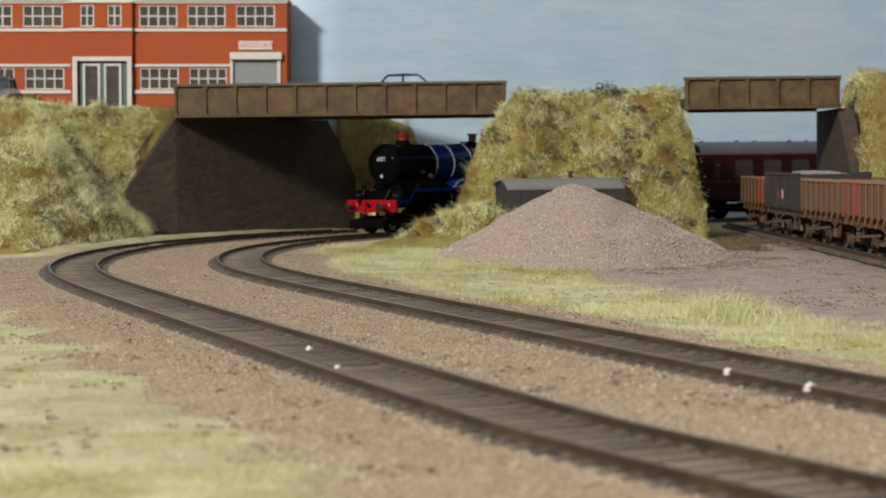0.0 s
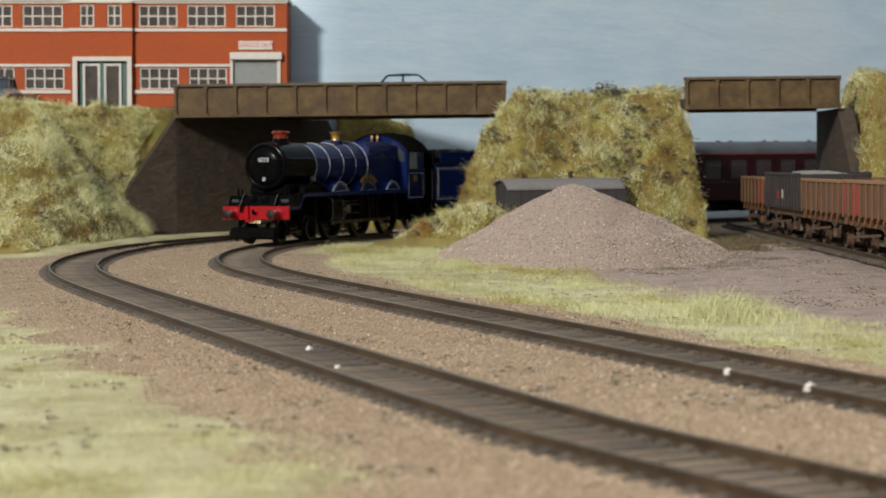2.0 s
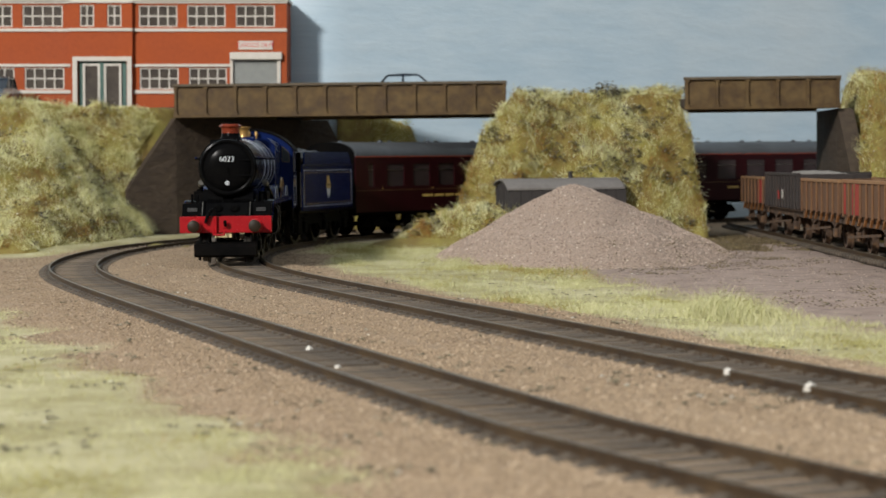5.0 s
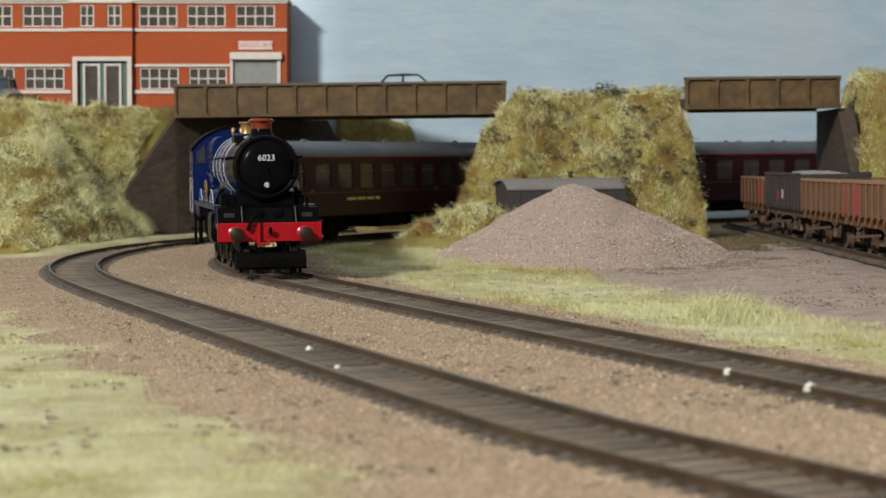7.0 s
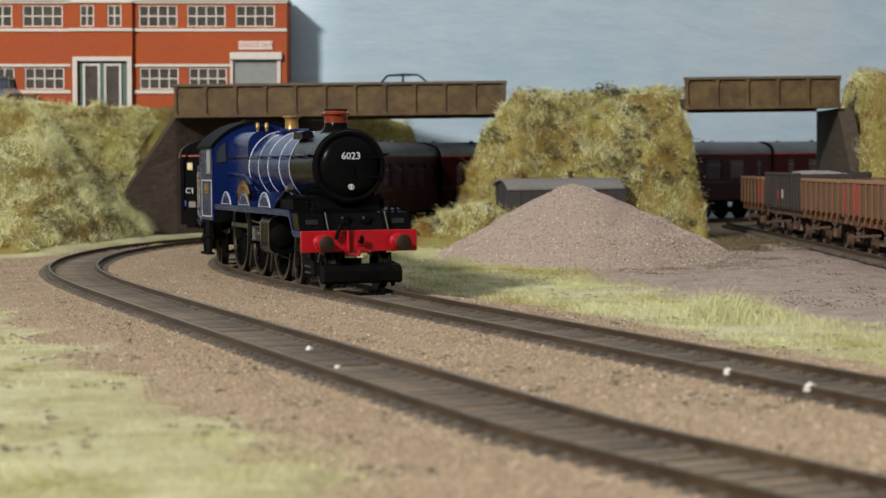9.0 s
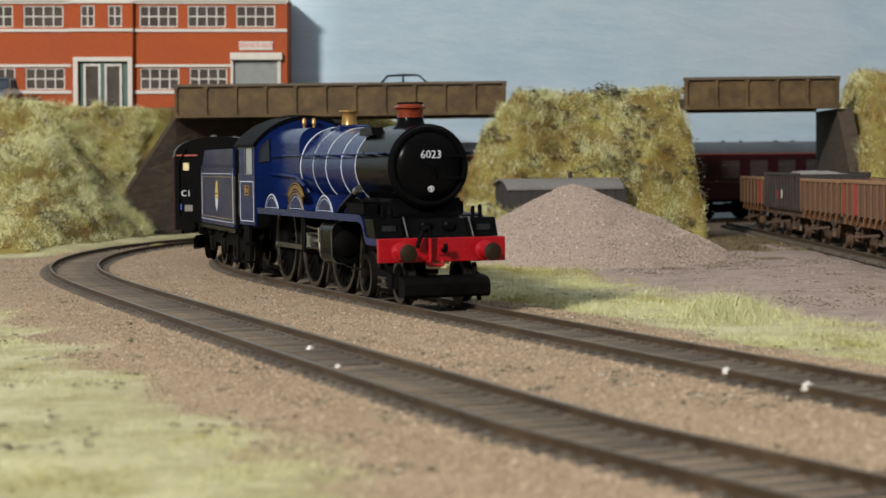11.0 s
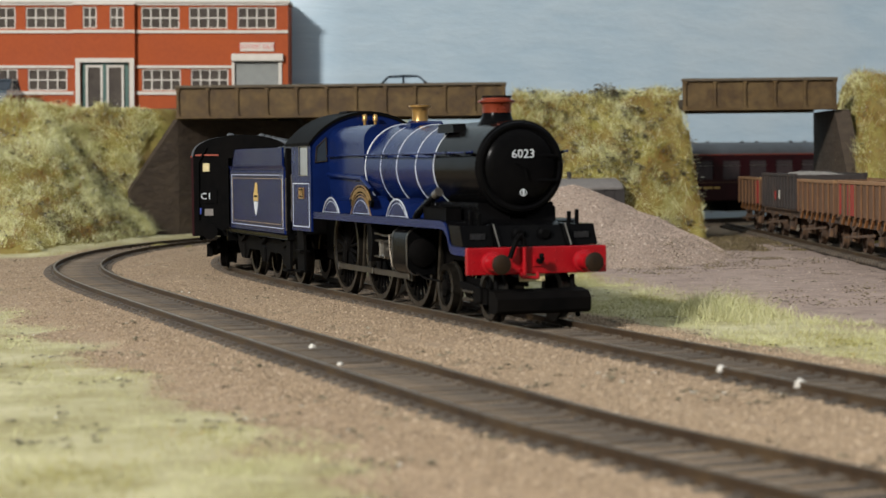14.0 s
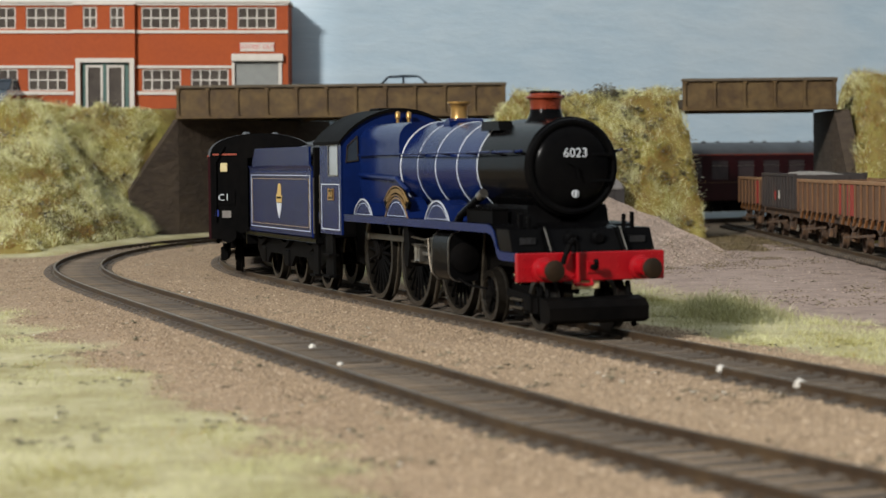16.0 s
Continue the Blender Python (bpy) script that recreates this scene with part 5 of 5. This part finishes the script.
        for y in (-11.4, 11.4):
            part("buffer", lathe(bmesh.new(), [(1.8, x), (1.8, x + d * 3), (2.8, x + d * 3.4), (2.8, x + d * 4)], (0, y, 13.6), "x", 16), FRAME_BLACK, c)
        for y in (-15.4, 15.4):
            part("end_handrail", tube(bmesh.new(), [(x + d * 1.2, y, 18), (x + d * 1.2, y, 38), (x + d * 1.1, y * 0.8, 43.4)], 0.35, n=6), FRAME_BLACK, c)
    if first:
        # labels and lamps on the leading end
        pl = part("coach_label", box(0.72, 1.0, -15.4, -9.0, 23.6, 28.4), FRAME_BLACK, c)
        letters("label_letters", "C1", 3.3, WHITE_LINE, pl, mm_pose(1.15, -12.8, 26.0, 90, 0, 90), "white coach letter")
        part("end_lamp", box(0.72, 1.3, -13.8, -11.4, 34.8, 37.8, bevel=0.2), LAMP_CREAM, c, "small cream lamp")
        part("end_stripe", box(0.72, 0.95, -16.4, -8.2, 40.4, 41.0), GUTTER, c, "orange end stripe")
        part("end_marker", box(0.72, 1.1, -15.8, -14.6, 19.6, 22.0, bevel=0.2), MARK_BLUE, c, "small blue marker")
        part("end_label", box(0.72, 1.0, -13.4, -10.4, 19.2, 21.6), VAN_ROOF, c)
    for x0, x1 in ((-118, -92), (-150, -124), (-176, -160)):
        part("battery_box", box(x0, x1, -13, 13, 5.0, 11.4, bevel=0.4), FRAME_BLACK, c)
    for cx in (-36, 36 - L):
        for d in (-17, 17):
            wheelset("coach_wheelset", c, cx + d, 6.0, 0)
    return c


GUTTER = mat("gutter_line", rgb("7A2E1C"), rgb("8A3A24"), 4, 0.6, 0, 0)
LAMP_CREAM = mat("cream_lamp", rgb("C9BB90"), rgb("B8A878"), 2, 0.5, 0, 0.1)
MARK_BLUE = mat("marker_blue", rgb("3A4FB0"), rgb("4458B8"), 2, 0.5, 0, 0)


def wagon(label, L, H, side_mat, rib_mat, ribs, load=None, red=(), tall_bottom=14.5, fishbelly=False):
    """An open wagon; x from 0 at its near end, forwards to L along the siding."""
    w = empty("goods_wagon", label, "wagon", "wagons in the siding")
    W = 15.8
    for s in (-1, 1):
        sd = part("body_side", box(0, L, s * (W - 0.8), s * W, tall_bottom, H - 1.2, bevel=0.1), side_mat, w)
        part("top_rail", box(-0.3, L + 0.3, s * (W - 1.0), s * (W + 0.7), H - 1.4, H, bevel=0.2), RUST_PALE if rib_mat is not WAGON_DARK else rib_mat, sd, "pale top edge")
        for k in range(ribs + 1):
            x = 0.8 + (L - 1.6) * k / ribs
            part("rib", box(x - 0.7, x + 0.7, s * W, s * (W + 0.75), tall_bottom - 0.6, H - 1.3, bevel=0.15), rib_mat, sd)
        for a, b in red:
            part("red_panel", box(a, b, s * (W - 0.02), s * (W + 0.3), tall_bottom + 0.4, H - 1.6), WAGON_RED, sd, "patch of red paint")
        if fishbelly:
            for k in range(ribs):
                x = 0.8 + (L - 1.6) * k / ribs
                part("brace", prism(bmesh.new(), [(x, tall_bottom), (x + 2, tall_bottom), (x + 5.4, 11.0), (x + 3.6, 11.0)], s * (W - 0.4), s * (W + 0.5), "y"), RUST_ORANGE, w)
        part("solebar", box(0, L, s * 12.4, s * 13.6, 10.4, 13.6, bevel=0.15), WAGON_UNDER, w)
        for x in (L * 0.22, L * 0.78):
            part("axleguard", prism(bmesh.new(), [(x - 6, 10.6), (x - 2.6, 4.4), (x + 2.6, 4.4), (x + 6, 10.6)], s * 12.2, s * 12.9, "y"), WAGON_UNDER, w)
            part("axlebox", box(x - 2.0, x + 2.0, s * 12.9, s * 14.6, 4.6, 8.4, bevel=0.35), WAGON_UNDER, w)
            part("leaf_spring", prism(bmesh.new(), [(x - 7, 10.6), (x, 8.4), (x + 7, 10.6), (x + 7, 11.2), (x, 9.8), (x - 7, 11.2)], s * 12.9, s * 14.2, "y"), WAGON_UNDER, w)
        part("brake_lever", prism(bmesh.new(), [(L * 0.3, 8.0), (L * 0.92, 5.4), (L * 0.96, 5.4), (L * 0.96, 6.2), (L * 0.92, 6.4), (L * 0.3, 9.0)], s * 14.4, s * 14.9, "y"), WAGON_UNDER, w)
        part("end_post", box(-0.9, -0.05, s * 8 - 0.8, s * 8 + 0.8, 10.5, H - 1.4), rib_mat, w)
        for x, d in ((0, -1), (L, 1)):
            part("buffer", lathe(bmesh.new(), [(2.2, x), (1.7, x + d * 1), (1.7, x + d * 3.4), (2.7, x + d * 3.8), (2.7, x + d * 4.6)], (0, s * 11.2, 12.6), "x", 14), WAGON_UNDER, w)
    for x in (0, L - 0.8):
        part("body_end", box(x, x + 0.8, -W + 0.85, W - 0.85, tall_bottom, H - 0.6), side_mat, w)
    part("floor", box(0.8, L - 0.8, -W + 0.85, W - 0.85, 13.2, 15.2), WAGON_UNDER, w)
    for x in (L * 0.22, L * 0.78):
        bm = bmesh.new()
        cy(bm, (x, -10, 6), (x, 10, 6), 0.9, n=8)
        for s in (-1, 1):
            lathe(bm, [(1.2, s * 7.2), (6.5, s * 7.2), (6.5, s * 7.7), (6.0, s * 7.9), (5.9, s * 9.6), (4.6, s * 9.6), (4.3, s * 8.9), (1.2, s * 9.0)], (x, 0, 6), "y", 22)
        part("wheelset", bm, WAGON_UNDER, w, "rusty brown wheels", smooth=40)
    if load:
        xs, ys = np.arange(0.9, L - 0.8, 2.0), np.linspace(-W + 1.0, W - 1.0, 16)
        X, Y = np.meshgrid(xs, ys)
        Z = H - 2.2 + 2.6 * np.clip(1 - (Y.ravel() / W) ** 2, 0, 1) * smooth(0, L * 0.3, X.ravel()) * smooth(L, L * 0.7, X.ravel()) + rng.normal(0, 0.25, X.size)
        nx, ny = len(xs), len(ys)
        idx = np.arange(nx * ny).reshape(ny, nx)
        q = np.stack([idx[:-1, :-1], idx[:-1, 1:], idx[1:, 1:], idx[1:, :-1]], -1).reshape(-1, 4)
        raw("load", np.c_[X.ravel(), Y.ravel(), Z], q, load, w)["label"] = "grey stone load"
    return w
# ---- build the place ----
build_ground()
railway("outer_track", "curved model track with dark sleepers and rusty rails", -250, 792, 0, lambda s, o: on_line(s, o - gap(s)))
railway("inner_track", "curved model track carrying the train", -330, 1250, 0)
railway("siding_track", "straight siding track beside the yard", 0, 640, 0, SIDING)
# the sky board runs close behind the factory and bends away behind the far curve
turn = [(x, 1204 + 0.61 * (x + 86) ** 2 / 64) for x in range(-86, -53, 4)]
bends = [(-1100, 1204)] + turn + [(420, 1498), (1100, 1498)]
sky = part("backdrop", prism(bmesh.new(), bends + [(x, y + 10) for x, y in reversed(bends)], -20, 620, "z"), SKYBOARD, smooth=25)
tagged(sky, "pale blue brush-painted sky board", "backdrop", kind="structure")

bank_mesh("embankment_left", "grassy embankment below the factory", -330, -60, 880, 1170, left_bank_h)
bank_mesh("embankment_middle", "grassy mound between the two bridges", -40, 150, 950, 1180, mound_h, 3.0)
bank_mesh("embankment_right", "grassy embankment beside the siding", 196, 420, 960, 1180, right_bank_h)
bank_mesh("embankment_rear", "rough grassy bank behind the bridge", -82, 40, 1165, 1262, back_bank_h, 3.0)
girder_bridge("brown weathered plate girder road bridge on dark abutments", -142.6, 34.6, 1095, 82, 62.1, 80.0, 11)
girder_bridge("short brown plate girder bridge over the siding", 123.5, 202.0, 1040, 66, 62.1, 78.6, 5)
abutment("dark stone abutment with sloping wing walls", [(-166, 1080, 24), (-142.5, 1099, 62), (-66, 1192, 62), (-47.5, 1216, 20)], 62, 4)
abutment("dark stone abutment of the small bridge", [(202.5, 1108, 62), (201.5, 1043, 62), (204.5, 1006, 10)], 62, 8)
tagged(part("upper_road", box(-420, 34, 1112, 1172, 64.2, ROAD_Z - 0.2), ROAD), "grey road between factory and bridge", "road", kind="structure")
tagged(part("upper_pavement", box(-420, -80, 1172.5, 1203.5, 60.0, 66.1), ROAD), "grey yard under the factory", "pavement", kind="structure")
factory()
gravel_heap()
grounded_van()
motor_car("dark estate car parked behind the bridge parapet", mm_pose(-49, 1125, ROAD_Z - 1.6), CAR_PAINT, CAR_GLASS)
motor_car("dark car parked before the factory", mm_pose(-238, 1113, ROAD_Z - 0.2, 0, 0, 90), CAR_PAINT, GLASS_DARK)


# wagons: each set on the siding by the distance of its near end
def on_siding(ob, y):
    x = 171 + (y - 560) * 5 / 700
    ob.matrix_basis = mm_pose(x + 1, y, 0, 0, 0, 89.6)
    return ob


on_siding(wagon("rust brown open wagon with a red panel", 92, 28.4, RUST_MID_SHADED, RIB_RUST, 8, red=((62, 74), (88, 91)), fishbelly=True), 714)
on_siding(wagon("pale rust open wagon with pale top edge", 88, 28.2, RUST_MID_SHADED, RIB_RUST, 7, fishbelly=True), 815)
hopper = on_siding(wagon("dark weathered hopper wagon heaped with grey stone", 96, 30.4, WAGON_DARK, WAGON_DARK, 11, load=BALLAST_LOAD), 912)
for s in (-1, 1):
    part("paper_label", box(39.4, 42.6, *sorted((s * 16.5, s * 16.7)), 18.5, 22.5), PAINT, hopper, "small white label")
    part("red_mark", box(51, 54.6, *sorted((s * 16.5, s * 16.7)), 18.0, 22.0), WAGON_RED, hopper, "red mark")
on_siding(wagon("small rust brown open wagon with a red panel", 76, 28.0, RUST_SHADED, RIB_RUST, 6, red=((6, 18),), fishbelly=True), 1017)
on_siding(wagon("rust brown open wagon with stone load", 88, 28.2, RUST_SHADED, RIB_RUST, 7, load=BALLAST_LOAD), 612)

LOCO = locomotive()
TENDER = tender()
COACHES = [coach("maroon passenger coach with yellow lines and grey roof", k == 0, (268, 275, 268)[k]) for k in range(3)]

# ---- grass, stones and small litter ----
def clump_tone(x, z):
    """Pale clumps (+) and olive or brown ones (-) on the factory bank."""
    tone = 0.85 + wave(x, z * 1.3, 17, 24) * 1.0
    for cx, cz, wx, wz, amount in ((-206, 46, 18, 9, 1.2), (-163, 63, 22, 8, 0.9), (-195, 9, 26, 8, 0.7), (-178, 57, 13, 10, -2.6), (-190, 36, 17, 7, -2.0),
                                   (-224, 33, 20, 9, -1.9), (-228, 60, 26, 9, -1.3), (-150, 26, 14, 18, -0.9), (-168, 20, 20, 6, -0.8), (-215, 18, 14, 5, -0.9)):
        tone = tone + amount * np.exp(-((x - cx) / wx) ** 2 - ((z - cz) / wz) ** 2)
    return tone


dress_bank(left_bank_h, 440000, (-300, -90, 900, 1098), -0.7, clump_tone, 0.02)
dress_bank(left_bank_h, 70000, (-205, -140, 1052, 1099), -0.7, lambda x, z: 0.75 + 0 * x, 0.01)
dress_bank(mound_h, 400000, (-36, 136, 955, 1110), 0.5, lambda x, z: 0.22 - 0.3 * smooth(34, 10, z), 0.05)
dress_bank(right_bank_h, 100000, (200, 330, 970, 1100), 0.5, lambda x, z: 0.0 * x, 0.004)
dress_bank(back_bank_h, 90000, (-80, 38, 1168, 1258), 0.5, lambda x, z: 0.35 + 0 * x, 0.01)
gx, gy = scatter_view(330000, 190, 1000)
vx, vy = scatter(480000, -90, 160, 380, 1000)
voff, _ = near_line(vx, vy)
foot_x, foot_y = scatter(70000, -290, -60, 850, 1010)
near = (voff > 18) & (voff < 150)
tuft_x, tuft_y = rng.normal(75, 8, 9000), rng.normal(528, 14, 9000)
gx, gy = np.concatenate([gx, vx[near], tuft_x, foot_x]), np.concatenate([gy, vy[near], tuft_y, foot_y])
ga = grass_amount(gx, gy)
keep = rng.uniform(0, 1, len(gx)) < ga ** 1.3 * (0.25 + 0.75 * smooth(-0.3, 0.45, wave(gx, gy * 0.4, 11, 51))) * (0.3 + 0.7 * smooth(-0.25, 0.3, wave(gx, gy * 0.5, 38, 53)))
gx, gy = gx[keep], gy[keep]
gz = ground_height(gx, gy)
goff, _ = near_line(gx, gy)
tuft = 1.0 + 0.9 * smooth(0.15, 0.6, wave(gx, gy, 24, 52)) * (goff > 0) + 3.0 * smooth(24, 4, np.hypot(gx - 75, (gy - 528) * 0.6))
gtone = wave(gx, gy * 0.4, 30, 54) * 0.9 + wave(gx, gy * 0.4, 10, 55) * 0.5 + rng.normal(0.15, 0.3, len(gx)) + 0.8 * smooth(40, 10, np.hypot(gx - 75, (gy - 528) * 0.6))
for lab, mask, gm in (("pale green static grass on the ground", gtone > -0.15, GRASS_VERGE), ("olive static grass on the ground", (gtone <= -0.15) & (gtone > -1.0), GRASS_OLIVE), ("brown static grass on the ground", gtone <= -1.0, GRASS_BROWN)):
    blades("verge_grass", gx[mask], gy[mask], gz[mask], (np.where(gy < 430, 1.2, 1.8) * tuft * rng.uniform(0.5, 1.5, len(gx)))[mask], 0.1, gm, lab, 1.3)
bx_, by_ = scatter(24000, 88, 168, 880, 1060)
keep = wave(bx_, by_, 16, 71) + rng.normal(0, 0.2, len(bx_)) > smooth(60, 0, np.hypot(bx_ - 132, (by_ - 1000) * 0.6)) * -0.8 + 0.3
blades("scrub", bx_[keep], by_[keep], ground_height(bx_[keep], by_[keep]), 2.2, 0.3, SCRUB, "brown scrubby growth at the foot of the bridge", 1.2)
sx, sy = scatter_view(230000, 190, 1050)
soff, s_at = near_line(sx, sy)
bed = np.minimum(np.abs(soff), np.abs(soff + gap(s_at)))
sg = grass_amount(sx, sy)
keep = (bed > 10.8) & (rng.uniform(0, 1, len(sx)) > sg * 1.4) & (soff < 70) & (soff > -150) & ((sy < 1010) | (soff < 10))
crumbs("ballast", sx[keep], sy[keep], ground_height(sx[keep], sy[keep]) + 0.05, 0.62, STONES, "sandy buff ballast stones beside the tracks", "ballast")
tx, ty = scatter_view(90000, 190, 1050)
toff, t_at = near_line(tx, ty)
bed = np.minimum(np.abs(toff), np.abs(toff + gap(t_at)))
keep = (bed < 7.4)
crumbs("track_ballast", tx[keep], ty[keep], -2.4 + 0 * tx[keep], 0.34, STONES_GREY, "fine grey-brown ballast between the sleepers", "ballast")
yx, yy = scatter(9000, 20, 235, 560, 1010)
yoff, _ = near_line(yx, yy)
keep = (yoff > 84) & (yx < 156)
crumbs("yard_grit", yx[keep], yy[keep], ground_height(yx[keep], yy[keep]), 0.6, STONES_PILE, "loose grit on the yard surface")
kx, ky = scatter(9000, 40, 165, 560, 960)
koff, _ = near_line(kx, ky)
keep = (koff > 98) & (wave(kx, ky * 0.4, 16, 74) + rng.normal(0, 0.2, len(kx)) > 0.42) & (heap_h(kx, ky) < FLOOR - 1)
crumbs("yard_scraps", kx[keep], ky[keep], ground_height(kx[keep], ky[keep]) + 0.1, 0.9, SCRUB, "dark scraps scattered over the yard", "litter", 0.35)
for x, y, z, r in ((-28, 423, -2.2, 1.0), (49.6, 357, -0.9, 1.1), (59.3, 331, -0.9, 1.15), (-20.1, 385, -2.2, 0.8)):
    bm = bmesh.new()
    bmesh.ops.create_icosphere(bm, subdivisions=1, radius=r)
    for v in bm.verts:
        v.co = v.co * rng.uniform(0.75, 1.15) + Vector((x, y, z + r * 0.4))
    tagged(part("white_pebble", bm, GLINT), "small whitish pebble lying by the rail", "pebble", "pebbles")

lx, ly = scatter_view(2600, 220, 960)
keep = wave(lx, ly, 20, 61) > 0.35
loff, l_at = near_line(lx, ly)
keep &= np.minimum(np.abs(loff), np.abs(loff + gap(l_at))) > 12
c = np.repeat(np.c_[lx, ly][keep], 3, 0) + rng.normal(0, 0.7, (keep.sum() * 3, 2))
crumbs("leaf_litter", c[:, 0], c[:, 1], ground_height(c[:, 0], c[:, 1]) + 0.4, 1.0, TWIG, "dark scraps of litter on the ground", "litter", 0.3)

def bush(x, y, z, wide, tall, n, label):
    """A little shrub of many small leaves."""
    a, r = rng.uniform(0, math.tau, n), wide * np.sqrt(rng.uniform(0, 1, n))
    h = tall * rng.uniform(0, 1, n) * (1 - 0.6 * (r / wide) ** 2) + wave(np.cos(a) * 9, r * 5, 4, 81)
    crumbs("bush", x + np.cos(a) * r, y + np.sin(a) * r, z + np.abs(h), 1.5, TWIG, label, "bush", 0.35)


bush(86, 1074, 70.5, 8, 8.5, 300, "grey-brown twiggy bush on top of the mound")
bush(99, 1066, 62.0, 8, 5.0, 220, "grey-brown twiggy bush on top of the mound")
bush(-84, 1164, 68.0, 5, 9.0, 160, "dark little bush at the corner of the factory")

# ---- what moves ----
TIMES = (0, 0.5, 1, 1.5, 2, 2.5, 3, 3.5, 4, 4.6, 5.2, 5.8, 6.5, 7, 7.5, 8, 8.5, 9, 9.6, 10.2, 10.8, 11.5, 12, 12.5, 13, 13.5, 14, 14.5, 15, 15.5, 16)
KEY_T = (0, 1, 2, 3, 4, 6.5, 7.5, 8.5, 9, 11.5, 12.5, 13.5, 14.5, 15.25, 16)
KEY_S = (768.5, 703.5, 631, 562, 505, 387, 337, 291, 270, 186, 162, 142.2, 125.3, 113.5, 102)


def travelled(t):
    """Distance of the locomotive along the line, smoothly between the known times."""
    k, v = np.array(KEY_T), np.array(KEY_S)
    m = np.gradient(v, k)
    i = int(np.clip(np.searchsorted(k, t) - 1, 0, len(k) - 2))
    h = k[i + 1] - k[i]
    u = (t - k[i]) / h
    return float((2 * u ** 3 - 3 * u ** 2 + 1) * v[i] + (u ** 3 - 2 * u ** 2 + u) * h * m[i] + (3 * u ** 2 - 2 * u ** 3) * v[i + 1] + (u ** 3 - u ** 2) * h * m[i + 1])


def ride(s_front, a, b):
    """Pose of a vehicle whose front is at s_front and which runs on points a and b behind its front."""
    xa, ya, _ = on_line(s_front + a)
    xb, yb, _ = on_line(s_front + b)
    h = math.atan2(ya - yb, xa - xb)
    return Matrix.Translation(((xa + math.cos(h) * a) * MM, (ya + math.sin(h) * a) * MM, 0)) @ Euler((0, 0, h)).to_matrix().to_4x4()


def motions():
    front = {t: travelled(t) - 30.0 for t in TIMES}
    walk(LOCO, [(t, ride(front[t], 61, 126)) for t in TIMES])
    walk(TENDER, [(t, ride(front[t] + 161.5, 16, 77)) for t in TIMES])
    for k, c in enumerate(COACHES):
        walk(c, [(t, ride(front[t] + (271, 546, 829)[k], 36, (232, 239, 232)[k])) for t in TIMES])
    fine = [k / 10 for k in range(161)]
    gone = [768.5 - travelled(t) for t in fine]
    for ob, kind, num in MOVING:
        rows = []
        for t, d in zip(fine, gone):
            if kind == "wheel":
                x, r = num
                rows.append((t, Matrix.Translation((x * MM, 0, r * MM)) @ Euler((0, d / r, 0)).to_matrix().to_4x4()))
            elif kind == "rod":
                s, x, z = num
                a = d / 13.0
                rows.append((t, mm_pose(x - 5.2 * math.cos(a), 0, z + 5.2 * math.sin(a))))
            else:
                a = d / 13.0
                rows.append((t, mm_pose(-5.2 * math.cos(a), 0, 0)))
        walk(ob, rows)


motions()
